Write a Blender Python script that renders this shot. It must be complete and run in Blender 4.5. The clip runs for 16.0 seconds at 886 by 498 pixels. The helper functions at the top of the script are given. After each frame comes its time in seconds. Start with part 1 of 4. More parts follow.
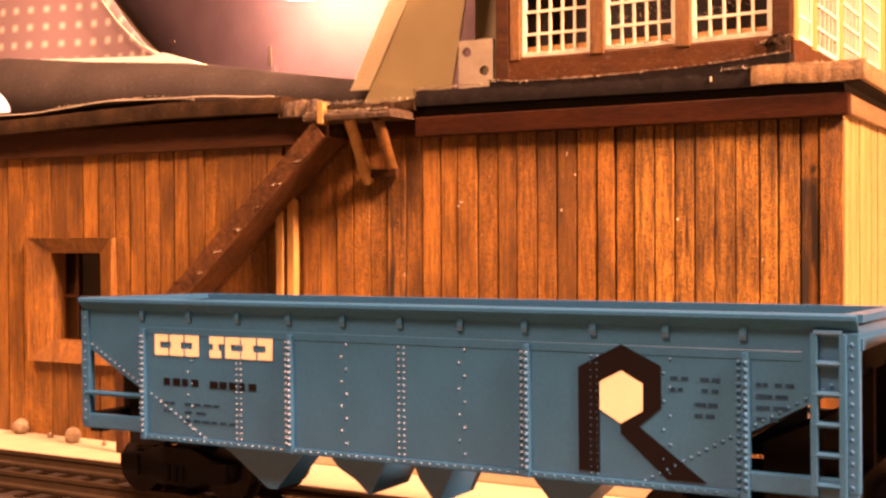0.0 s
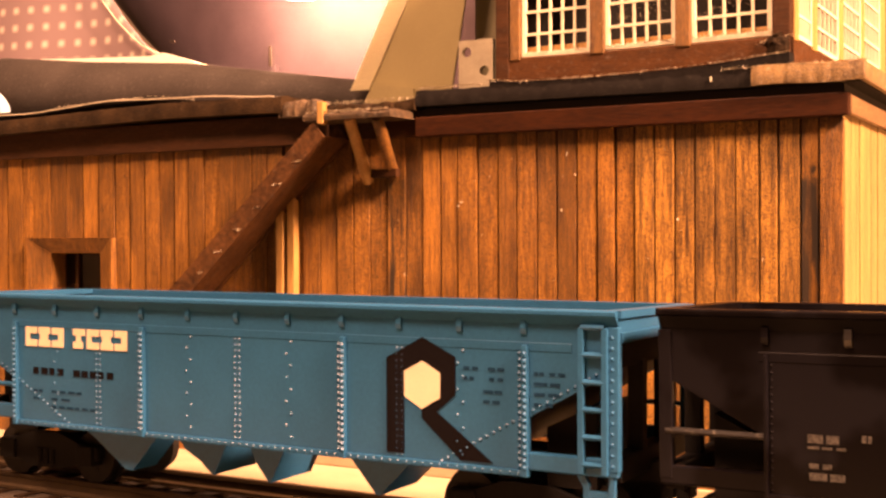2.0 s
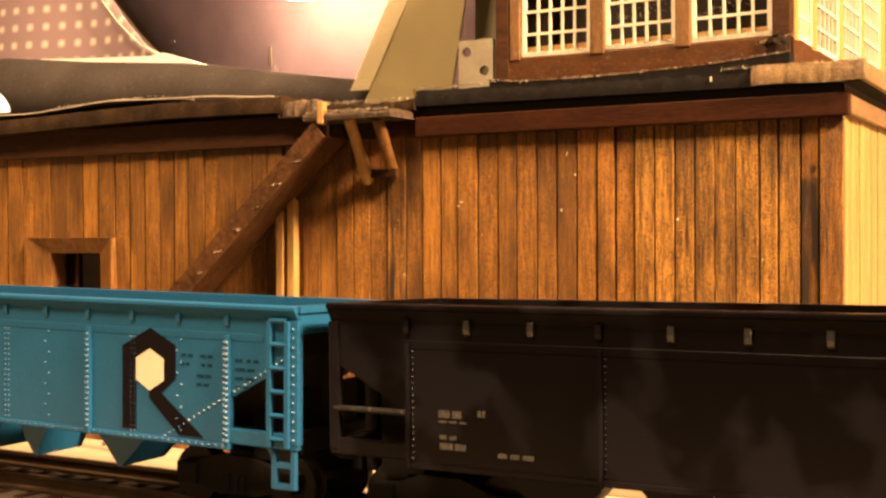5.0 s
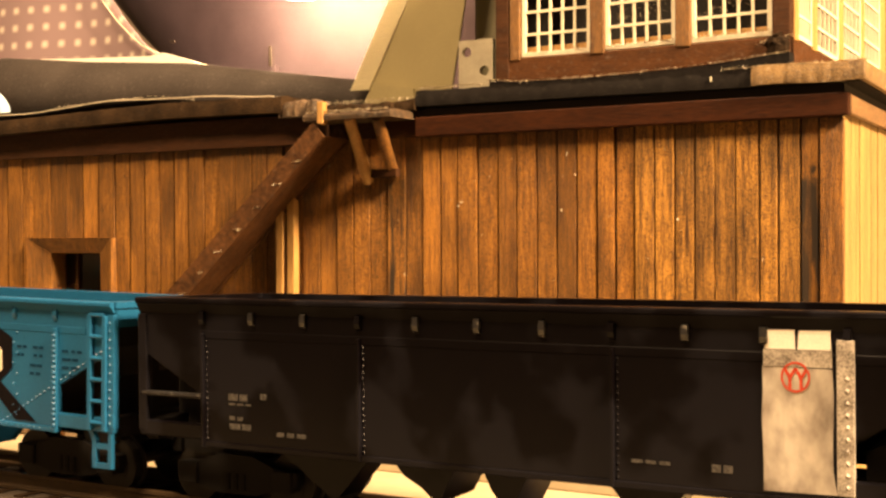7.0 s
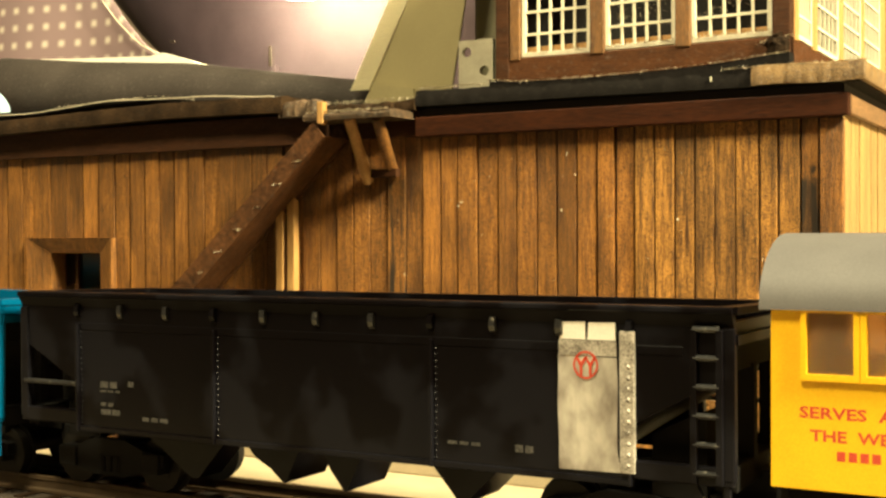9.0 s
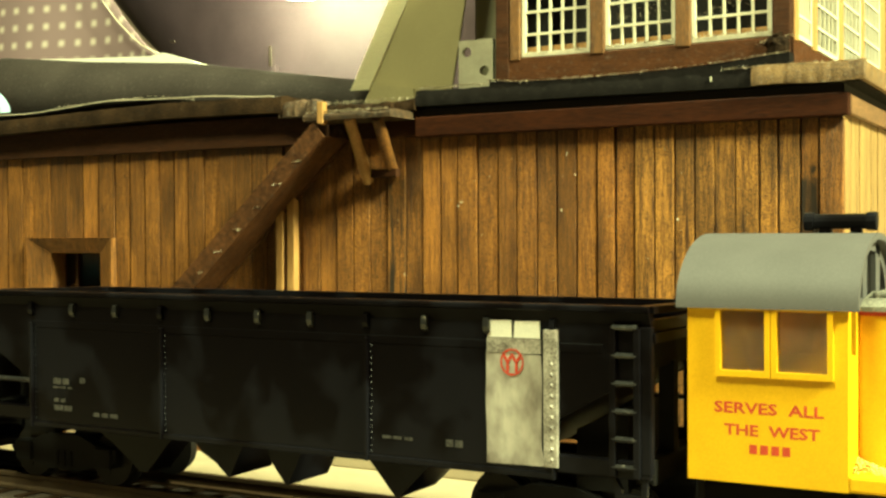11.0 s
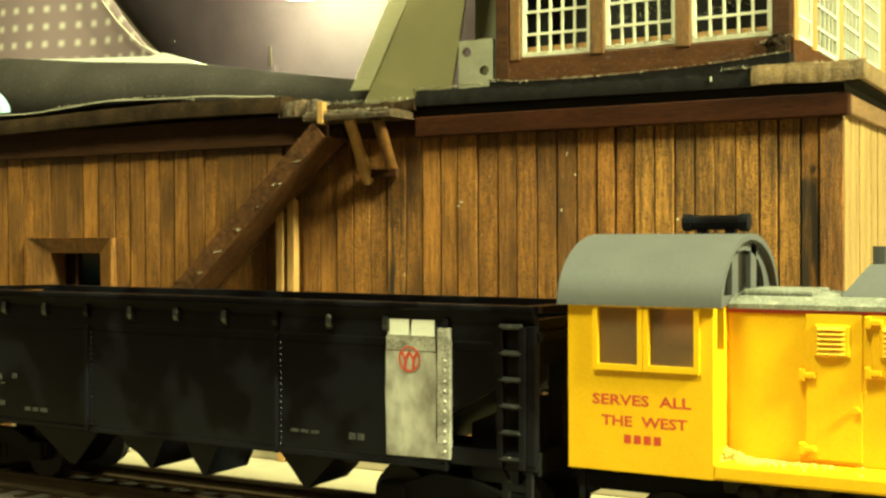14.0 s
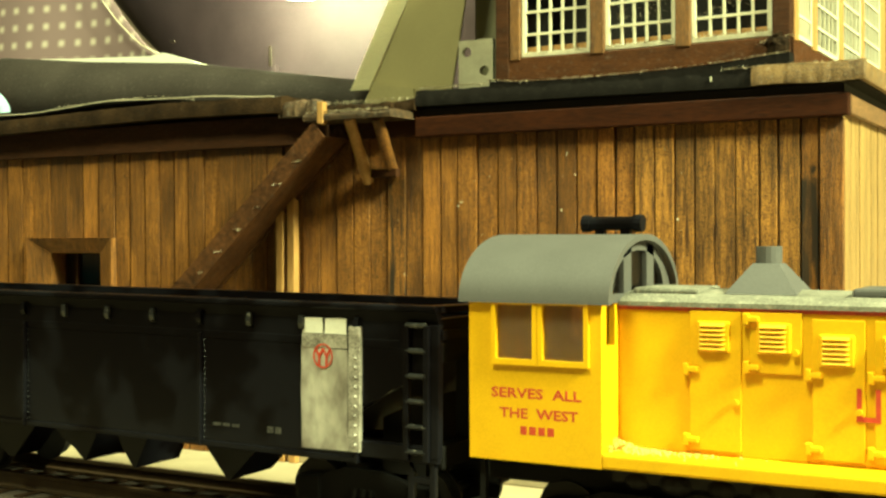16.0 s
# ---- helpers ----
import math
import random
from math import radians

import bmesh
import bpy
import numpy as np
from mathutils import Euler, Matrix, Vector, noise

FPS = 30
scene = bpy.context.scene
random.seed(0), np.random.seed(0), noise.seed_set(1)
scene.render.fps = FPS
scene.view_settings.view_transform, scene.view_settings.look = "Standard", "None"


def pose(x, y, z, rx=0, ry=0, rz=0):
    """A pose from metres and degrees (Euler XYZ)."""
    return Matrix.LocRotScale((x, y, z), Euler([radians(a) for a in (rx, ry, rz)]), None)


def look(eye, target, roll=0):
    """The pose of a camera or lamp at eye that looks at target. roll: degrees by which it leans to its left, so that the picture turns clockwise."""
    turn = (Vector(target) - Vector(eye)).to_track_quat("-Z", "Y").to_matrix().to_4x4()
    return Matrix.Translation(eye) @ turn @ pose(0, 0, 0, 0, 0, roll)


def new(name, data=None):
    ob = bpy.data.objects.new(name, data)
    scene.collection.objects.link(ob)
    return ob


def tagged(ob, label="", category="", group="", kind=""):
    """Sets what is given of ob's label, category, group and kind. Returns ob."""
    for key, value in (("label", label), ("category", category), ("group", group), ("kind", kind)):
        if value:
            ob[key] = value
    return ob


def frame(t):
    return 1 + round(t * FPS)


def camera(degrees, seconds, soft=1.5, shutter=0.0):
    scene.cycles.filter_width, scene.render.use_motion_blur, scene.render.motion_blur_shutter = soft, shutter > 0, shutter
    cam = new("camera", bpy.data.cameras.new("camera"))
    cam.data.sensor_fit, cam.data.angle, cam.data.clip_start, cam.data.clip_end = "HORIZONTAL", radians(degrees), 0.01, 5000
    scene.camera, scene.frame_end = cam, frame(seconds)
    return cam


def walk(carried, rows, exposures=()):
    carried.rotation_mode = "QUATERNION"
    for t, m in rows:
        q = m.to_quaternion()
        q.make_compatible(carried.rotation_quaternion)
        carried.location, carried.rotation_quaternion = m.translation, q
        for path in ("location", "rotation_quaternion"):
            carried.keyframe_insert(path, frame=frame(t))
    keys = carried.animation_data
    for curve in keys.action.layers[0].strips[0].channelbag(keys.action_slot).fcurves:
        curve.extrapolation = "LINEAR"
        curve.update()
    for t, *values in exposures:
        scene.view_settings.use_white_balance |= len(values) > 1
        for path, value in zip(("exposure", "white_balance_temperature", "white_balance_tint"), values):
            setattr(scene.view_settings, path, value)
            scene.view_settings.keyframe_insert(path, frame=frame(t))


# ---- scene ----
cam = camera(40.24, 16.0, soft=2.6)
MM = 0.001
walk(cam, [(0.0, pose(0, 0, 0.057, 89.356, 0, 29.407) @ pose(0, 0, 0, 0, 0, -0.28)),
           (16.0, pose(0, 0, 0.057, 89.356, 0, 29.407) @ pose(0, 0, 0, 0, 0, -0.28))],
     exposures=[(0.0, 0.51, 9100, 90), (3.5, 0.42, 8200, 52), (7.0, 0.39, 7400, 30), (8.5, 0.38, 7250, 25), (9.0, 0.31, 5800, -1), (12.0, 0.19, 5300, -31), (16.0, 0.10, 5300, -35)])


# ---- light ----
def lamp(name, kind, at, to, watts, colour, size):
    data = bpy.data.lights.new(name, kind)
    data.energy, data.color = watts, colour
    if kind == "AREA":
        data.shape, data.size = "DISK", size
    else:
        data.shadow_soft_size = size
    ob = new(name, data)
    ob.matrix_world = look([c * MM for c in at], [c * MM for c in to])
    return ob


WARM = (1.0, 0.78, 0.43)
LAMP_GLOW = 125.0
lamp("desk_lamp_light", "AREA", (670, 85, 650), (-120, 200, 50), 44.0, WARM, 0.2)
lamp("ceiling_light", "AREA", (-250, -750, 1800), (-150, 230, 0), 74.0, WARM, 0.45)
world = bpy.data.worlds.new("room_air")
world.use_nodes = True
world.node_tree.nodes["Background"].inputs[0].default_value = (0.9, 0.6, 0.3, 1)
world.node_tree.nodes["Background"].inputs[1].default_value = 0.05
scene.world = world


# ---- materials ----
def material(name, colour, rough=0.6, metal=0.0, vary=0.25, grain=(1, 1, 1), scale=400.0, bump=0.15, per_object=0.0,
             colour2=None, spec=0.5, dust=0.0, fine=3000.0, stain=None, contrast=0.165, pores=0.0, glow=0.0, blotch=0.0):
    m = bpy.data.materials.new(name)
    m.use_nodes = True
    nt = m.node_tree
    bs = nt.nodes["Principled BSDF"]
    bs.inputs["Roughness"].default_value, bs.inputs["Metallic"].default_value = rough, metal
    bs.inputs["Specular IOR Level"].default_value = spec
    tc, mp = nt.nodes.new("ShaderNodeTexCoord"), nt.nodes.new("ShaderNodeMapping")
    mp.inputs["Scale"].default_value = grain
    info = nt.nodes.new("ShaderNodeObjectInfo")
    shift = nt.nodes.new("ShaderNodeVectorMath")
    shift.operation = "MULTIPLY_ADD"
    nt.links.new(info.outputs["Random"], shift.inputs[0])
    shift.inputs[1].default_value = (3.1, 1.7, 2.3) if per_object else (0, 0, 0)
    nt.links.new(tc.outputs["Object"], shift.inputs[2])
    nt.links.new(shift.outputs[0], mp.inputs["Vector"])
    n1, n2 = nt.nodes.new("ShaderNodeTexNoise"), nt.nodes.new("ShaderNodeTexNoise")
    for n, s, d in ((n1, scale, 4.0), (n2, fine, 3.0)):
        n.inputs["Scale"].default_value, n.inputs["Detail"].default_value = s, d
        nt.links.new(mp.outputs[0], n.inputs["Vector"])
    c2 = colour2 or tuple(c * (1 - vary * 1.6) for c in colour)
    mix = nt.nodes.new("ShaderNodeMix")
    mix.data_type = "RGBA"
    mix.inputs["A"].default_value, mix.inputs["B"].default_value = (*colour, 1), (*c2, 1)
    ramp = nt.nodes.new("ShaderNodeMapRange")
    ramp.inputs["From Min"].default_value, ramp.inputs["From Max"].default_value = 0.51 - contrast, 0.51 + contrast
    add = nt.nodes.new("ShaderNodeMath")
    add.operation = "MULTIPLY_ADD"
    add.inputs[1].default_value = 0.55
    half = nt.nodes.new("ShaderNodeMath")
    half.operation = "MULTIPLY"
    half.inputs[1].default_value = 0.45
    nt.links.new(n1.outputs["Fac"], half.inputs[0])
    nt.links.new(n2.outputs["Fac"], add.inputs[0])
    nt.links.new(half.outputs[0], add.inputs[2])
    nt.links.new(add.outputs[0], ramp.inputs["Value"])
    nt.links.new(ramp.outputs[0], mix.inputs["Factor"])
    last = mix.outputs["Result"]
    if per_object:
        hsv = nt.nodes.new("ShaderNodeHueSaturation")
        mr = nt.nodes.new("ShaderNodeMapRange")
        mr.inputs["To Min"].default_value, mr.inputs["To Max"].default_value = 1 - per_object, 1 + per_object
        nt.links.new(info.outputs["Random"], mr.inputs["Value"])
        nt.links.new(mr.outputs[0], hsv.inputs["Value"])
        nt.links.new(last, hsv.inputs["Color"])
        last = hsv.outputs[0]
    if pores:
        n5, r5, m5 = nt.nodes.new("ShaderNodeTexNoise"), nt.nodes.new("ShaderNodeMapRange"), nt.nodes.new("ShaderNodeMix")
        n5.inputs["Scale"].default_value, n5.inputs["Detail"].default_value = 4200.0, 2.0
        nt.links.new(tc.outputs["Object"], n5.inputs["Vector"])
        r5.inputs["From Min"].default_value, r5.inputs["From Max"].default_value = 0.42, 0.66
        r5.inputs["To Max"].default_value = pores
        nt.links.new(n5.outputs["Fac"], r5.inputs["Value"])
        m5.data_type = "RGBA"
        m5.inputs["B"].default_value = (*[c * 0.25 for c in c2], 1)
        nt.links.new(last, m5.inputs["A"])
        nt.links.new(r5.outputs[0], m5.inputs["Factor"])
        last = m5.outputs["Result"]
    if blotch:
        n6, r6, h6 = nt.nodes.new("ShaderNodeTexNoise"), nt.nodes.new("ShaderNodeMapRange"), nt.nodes.new("ShaderNodeHueSaturation")
        m6 = nt.nodes.new("ShaderNodeMapping")
        m6.inputs["Scale"].default_value = (1, 1, 0.35)
        n6.inputs["Scale"].default_value, n6.inputs["Detail"].default_value = 130.0, 6.0
        nt.links.new(shift.outputs[0], m6.inputs["Vector"])
        nt.links.new(m6.outputs[0], n6.inputs["Vector"])
        r6.inputs["From Min"].default_value, r6.inputs["From Max"].default_value = 0.34, 0.66
        r6.inputs["To Min"].default_value, r6.inputs["To Max"].default_value = 1 - blotch, 1 + blotch * 0.6
        nt.links.new(n6.outputs["Fac"], r6.inputs["Value"])
        nt.links.new(r6.outputs[0], h6.inputs["Value"])
        nt.links.new(last, h6.inputs["Color"])
        last = h6.outputs[0]
    if dust:
        n3 = nt.nodes.new("ShaderNodeTexNoise")
        n3.inputs["Scale"].default_value, n3.inputs["Detail"].default_value = 900.0, 5.0
        nt.links.new(tc.outputs["Object"], n3.inputs["Vector"])
        r3 = nt.nodes.new("ShaderNodeMapRange")
        r3.inputs["From Min"].default_value, r3.inputs["From Max"].default_value = 0.58, 0.72
        r3.inputs["To Max"].default_value = dust
        nt.links.new(n3.outputs["Fac"], r3.inputs["Value"])
        m3 = nt.nodes.new("ShaderNodeMix")
        m3.data_type = "RGBA"
        m3.inputs["B"].default_value = (0.42, 0.38, 0.31, 1)
        nt.links.new(last, m3.inputs["A"])
        nt.links.new(r3.outputs[0], m3.inputs["Factor"])
        last = m3.outputs["Result"]
    if stain:
        z0, z1 = stain
        sp, lo, hi = nt.nodes.new("ShaderNodeSeparateXYZ"), nt.nodes.new("ShaderNodeMapRange"), nt.nodes.new("ShaderNodeMapRange")
        nt.links.new(tc.outputs["Object"], sp.inputs[0])
        wob = nt.nodes.new("ShaderNodeTexNoise")
        wob.inputs["Scale"].default_value = 300.0
        nt.links.new(tc.outputs["Object"], wob.inputs["Vector"])
        zz = nt.nodes.new("ShaderNodeMath")
        zz.operation = "MULTIPLY_ADD"
        zz.inputs[1].default_value = 0.022
        nt.links.new(wob.outputs["Fac"], zz.inputs[0])
        nt.links.new(sp.outputs[2], zz.inputs[2])
        for nd, c in ((lo, z0), (hi, z1)):
            nd.inputs["From Min"].default_value, nd.inputs["From Max"].default_value = c * MM + 0.009, c * MM + 0.012
            nt.links.new(zz.outputs[0], nd.inputs["Value"])
        hi.inputs["To Min"].default_value, hi.inputs["To Max"].default_value = 1.0, 0.0
        both, m4 = nt.nodes.new("ShaderNodeMath"), nt.nodes.new("ShaderNodeMix")
        both.operation = "MULTIPLY"
        st, sm, sr, sx = [nt.nodes.new(k) for k in ("ShaderNodeTexNoise", "ShaderNodeMapping", "ShaderNodeMapRange", "ShaderNodeMath")]
        sm.inputs["Scale"].default_value = (1, 1, 0.07)
        st.inputs["Scale"].default_value, st.inputs["Detail"].default_value = 700.0, 5.0
        nt.links.new(tc.outputs["Object"], sm.inputs["Vector"])
        nt.links.new(sm.outputs[0], st.inputs["Vector"])
        sr.inputs["From Min"].default_value, sr.inputs["From Max"].default_value = 0.36, 0.52
        nt.links.new(st.outputs["Fac"], sr.inputs["Value"])
        sx.operation = "MULTIPLY"
        nt.links.new(both.outputs[0], sx.inputs[0])
        nt.links.new(sr.outputs[0], sx.inputs[1])
        nt.links.new(lo.outputs[0], both.inputs[0])
        nt.links.new(hi.outputs[0], both.inputs[1])
        m4.data_type = "RGBA"
        m4.inputs["B"].default_value = (0.024, 0.016, 0.010, 1)
        nt.links.new(sx.outputs[0], m4.inputs["Factor"])
        nt.links.new(last, m4.inputs["A"])
        last = m4.outputs["Result"]
    nt.links.new(last, bs.inputs["Base Color"])
    if glow:
        tr, ms = nt.nodes.new("ShaderNodeBsdfTranslucent"), nt.nodes.new("ShaderNodeMixShader")
        ms.inputs[0].default_value = glow
        nt.links.new(last, tr.inputs["Color"])
        nt.links.new(bs.outputs[0], ms.inputs[1])
        nt.links.new(tr.outputs[0], ms.inputs[2])
        nt.links.new(ms.outputs[0], nt.nodes["Material Output"].inputs["Surface"])
    if bump:
        bp = nt.nodes.new("ShaderNodeBump")
        bp.inputs["Strength"].default_value, bp.inputs["Distance"].default_value = bump, 0.0004
        nt.links.new(add.outputs[0], bp.inputs["Height"])
        nt.links.new(bp.outputs[0], bs.inputs["Normal"])
    return m


PLANK = material("stained_plank", (0.40, 0.168, 0.026), 0.5, vary=0.5, grain=(1, 1, 0.045), scale=1500, bump=1.0, per_object=0.30,
                 colour2=(0.10, 0.037, 0.008), fine=6500, contrast=0.13, pores=0.88, blotch=0.45)
PALE = material("bare_wood", (0.46, 0.25, 0.075), 0.6, vary=0.3, grain=(1, 1, 0.1), scale=500, bump=0.3)
DARKWOOD = material("dark_stained_wood", (0.056, 0.020, 0.006), 0.6, vary=0.4, grain=(0.12, 1, 1), scale=500, bump=0.3, dust=0.03, spec=0.2)
# Lighter than ROOF: dust, plus lamp haze over the left eave painted in.
DUSTHAZEROOF = material("dusty_hazed_tar_roof", (0.042, 0.023, 0.010), 0.9, vary=0.6, scale=160, bump=0.6, dust=0.03, spec=0.1)
ROOF = material("tar_roof", (0.009, 0.007, 0.006), 0.85, vary=0.3, scale=300, bump=0.5, dust=0.02, spec=0.12)
GLUE = material("dusty_glue", (0.10, 0.054, 0.020), 0.8, vary=0.7, scale=500, bump=0.9, dust=0.25)
# Near-black backing behind the joints; also paints shade indoors and under the eaves.
INSIDE = material("shade_black", (0.02, 0.016, 0.013), 0.9, vary=0.2)
SASH = material("cream_sash", (0.72, 0.66, 0.50), 0.5, vary=0.15, scale=300, dust=0.2)
# Same wood as PLANK; lamplight on the side wall is put into this paler tint.
SIDEWALL = material("lamplit_tint_plank", (0.42, 0.26, 0.085), 0.55, vary=0.35, grain=(1, 1, 0.09), scale=500, bump=0.4, per_object=0.12, fine=2600, pores=0.4)
BLUE = material("blue_plastic", (0.005, 0.092, 0.208), 0.33, vary=0.14, scale=120, bump=0.03, fine=1500, spec=0.26)
# colour2 paints cloudy bluish reflections as patches in the black.
BLACK = material("black_plastic", (0.0022, 0.0016, 0.0020), 0.3, scale=42, bump=0.02, spec=0.10, fine=90, colour2=(0.0066, 0.0062, 0.0082), contrast=0.035)
# Paler black: highlights on nubs, rungs and bars painted in, besides dust.
GLINTBLACK = material("dusty_glint_black", (0.020, 0.019, 0.019), 0.3, vary=0.5, scale=700, bump=0.1, spec=0.5, dust=0.30, colour2=(0.008, 0.008, 0.009))
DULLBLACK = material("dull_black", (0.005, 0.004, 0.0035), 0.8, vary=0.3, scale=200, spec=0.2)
WHITE = material("cream_lettering", (0.62, 0.55, 0.41), 0.5, vary=0.06, scale=300, bump=0)
INK = material("black_lettering", (0.006, 0.005, 0.006), 0.6, vary=0.1, bump=0, spec=0.04)
REDINK = material("red_lettering", (0.50, 0.05, 0.02), 0.5, vary=0.2, bump=0, scale=900)
SILVER = material("worn_white_paint", (0.48, 0.44, 0.385), 0.42, vary=0.5, grain=(1, 1, 0.6), scale=110, bump=0.15, fine=420, contrast=0.15, colour2=(0.13, 0.105, 0.09))
YELLOW = material("yellow_plastic", (0.74, 0.415, 0.004), 0.42, vary=0.10, scale=150, bump=0.05, spec=0.22)
GREY = material("grey_plastic", (0.095, 0.089, 0.089), 0.58, vary=0.12, scale=150, bump=0.06, spec=0.25)
BOARD = material("beige_board", (0.37, 0.30, 0.19), 0.8, vary=0.2, scale=120, bump=0.2)
BALLAST = material("dark_roadbed", (0.038, 0.023, 0.012), 0.9, vary=0.5, scale=900, bump=0.9, dust=0.07)
TIE = material("brown_tie", (0.024, 0.014, 0.008), 0.95, vary=0.4, scale=400, spec=0.02)
RAIL = material("dull_brass_rail", (0.070, 0.043, 0.020), 0.6, metal=0.3, vary=0.3, scale=500)
STEEL = material("dark_wheel", (0.014, 0.012, 0.010), 0.55, metal=0.2, spec=0.2)
# Black roll lightened by dust and by lamp haze put into its colour.
LEATHER = material("dusty_hazed_vinyl", (0.048, 0.039, 0.034), 0.75, vary=0.35, scale=60, bump=0.08, spec=0.12, dust=0.05)
CREAM = material("cream_plastic", (0.40, 0.335, 0.17), 0.5, vary=0.22, scale=30, glow=0.2)
# Paler, more translucent copy of CREAM; lamplight on the ribs is put in here.
RIBCREAM = material("lamplit_translucent_cream", (0.86, 0.80, 0.58), 0.5, vary=0.10, scale=60, glow=0.6)
WALLPAINT = material("plain_wall_paint", (0.25, 0.20, 0.15), 0.9, vary=0.08, scale=8, fine=60, bump=0.05)


# ---- building blocks, in millimetres ----
def mesh_of(bm):
    bmesh.ops.recalc_face_normals(bm, faces=bm.faces)
    bmesh.ops.scale(bm, vec=(MM, MM, MM), verts=bm.verts)
    me = bpy.data.meshes.new("mesh")
    bm.to_mesh(me)
    bm.free()
    return me


def part(name, bm, mat, parent, label="", at=None, smooth=False):
    me = bm if isinstance(bm, bpy.types.Mesh) else mesh_of(bm)
    if not me.materials:
        me.materials.append(mat)
    if smooth:
        for p in me.polygons:
            p.use_smooth = True
        me.set_sharp_from_angle(angle=radians(42))
    ob = new(name, me)
    ob.parent = parent
    if at:
        ob.matrix_basis = at
    if label:
        tagged(ob, label)
    return ob


def thing(name, at, label, category, group="", kind=""):
    ob = new(name)
    ob.empty_display_size = 0.01
    ob.matrix_basis = pose(*[c * MM for c in at[:3]], *at[3:])
    return tagged(ob, label, category, group, kind)


def solo(name, bm, mat, label, category="", kind="", at=None, smooth=False, group=""):
    ob = part(name, bm, mat, None, at=at, smooth=smooth)
    return tagged(ob, label, category, group, kind)


def box(bm, x0, x1, y0, y1, z0, z1, bevel=0.0):
    vs = [bm.verts.new((x, y, z)) for x in (x0, x1) for y in (y0, y1) for z in (z0, z1)]
    fs = [bm.faces.new([vs[i] for i in f]) for f in ((0, 1, 3, 2), (4, 6, 7, 5), (0, 4, 5, 1), (2, 3, 7, 6), (0, 2, 6, 4), (1, 5, 7, 3))]
    if bevel:
        es = list({e for f in fs for e in f.edges})
        bmesh.ops.bevel(bm, geom=es, offset=bevel, segments=2, profile=0.6, affect="EDGES")
    return bm


def prism(bm, pts, axis, c0, c1):
    """Extrudes an outline: axis y takes (x, z) points, x takes (y, z), z takes (x, y)."""
    put = {"y": lambda a, b, c: (a, c, b), "x": lambda a, b, c: (c, a, b), "z": lambda a, b, c: (a, b, c)}[axis]
    lo, hi = [bm.verts.new(put(a, b, c0)) for a, b in pts], [bm.verts.new(put(a, b, c1)) for a, b in pts]
    n = len(pts)
    bm.faces.new(lo), bm.faces.new(hi[::-1])
    for i in range(n):
        bm.faces.new((lo[i], lo[(i + 1) % n], hi[(i + 1) % n], hi[i]))
    return bm


def rod(bm, p0, p1, r, n=8, r1=None):
    p0, p1 = Vector(p0), Vector(p1)
    d = p1 - p0
    m = Matrix.Translation((p0 + p1) / 2) @ d.to_track_quat("Z", "Y").to_matrix().to_4x4()
    bmesh.ops.create_cone(bm, cap_ends=True, segments=n, radius1=r, radius2=r if r1 is None else r1, depth=d.length, matrix=m)
    return bm


def dome(bm, x, y, z, r, side=-1):
    """A rivet head on a face that looks along -y (side -1) or +y: five faces."""
    rim = [bm.verts.new((x + r * math.cos(a), y, z + r * math.sin(a))) for a in (0.5, 1.757, 3.01, 4.27, 5.52)]
    top = bm.verts.new((x, y + side * r * 0.8, z))
    for i in range(5):
        bm.faces.new((rim[i], rim[(i + 1) % 5], top))


def B():
    return bmesh.new()


def letters(text, size, mat, parent, x, y, z, name="lettering", label="", depth=0.012, stretch=1.0):
    cu = bpy.data.curves.new("text", "FONT")
    cu.offset = size * MM * 0.022
    cu.body, cu.size, cu.extrude, cu.align_x, cu.resolution_u = text, size * MM, depth * MM, "LEFT", 2
    tmp = new("tmp_text", cu)
    me = bpy.data.meshes.new_from_object(tmp.evaluated_get(bpy.context.evaluated_depsgraph_get()))
    bpy.data.objects.remove(tmp)
    me.materials.clear()
    me.transform(Matrix.Diagonal((stretch, 1, 1, 1)))
    return part(name, me, mat, parent, label, at=pose(x * MM, y * MM, z * MM, 90, 0, 0))


# ---- room and table ----
ROOM = B()
box(ROOM, -2300, 1500, -1800, 1900, -760, -740)
solo("floor", ROOM, WALLPAINT, "plain brown room floor", kind="structure")
for nm, dims in (("wall_north", (-2300, 1500, 1900, 1960, -740, 1950)), ("wall_south", (-2300, 1500, -1860, -1800, -740, 1950)),
                 ("wall_east", (1500, 1560, -1860, 1960, -740, 1950)), ("wall_west", (-2360, -2300, -1860, 1960, -740, 1950))):
    solo(nm, box(B(), *dims), WALLPAINT, "plain painted room wall", kind="structure")
solo("ceiling", box(B(), -2360, 1560, -1860, 1960, 1950, 2000), WALLPAINT, "plain painted ceiling", kind="structure")
table = thing("layout_table", (0, 0, 0), "beige board table carrying the model railway", "table", kind="structure")
part("tabletop", box(B(), -900, 600, 60, 900, -18, 0, 1.0), BOARD, table)
for x in (-870, 570):
    for y in (90, 870):
        part("leg", box(B(), x - 25, x + 25, y - 25, y + 25, -740, -18), DARKWOOD, table)

# ---- track ----
TY, RAILTOP = 186.2, 7.5
track = thing("railway_track", (0, TY, 0), "dark ballasted model railway track with dull rails", "track")
bm = B()
prism(bm, [(-48, 0), (-40, 3.0), (-17, 4.1), (17, 4.1), (21, 2.6), (25, 0)], "x", -620, 560)
part("roadbed", bm, BALLAST, track)
tie = mesh_of(box(B(), -1.3, 1.3, -15, 15, 2.6, 4.4, 0.25))
for i in range(110):
    part("tie", tie, TIE, track, at=pose((-470 + i * 7.2) * MM, 0, 0, 0, 0, random.uniform(-1, 1)))
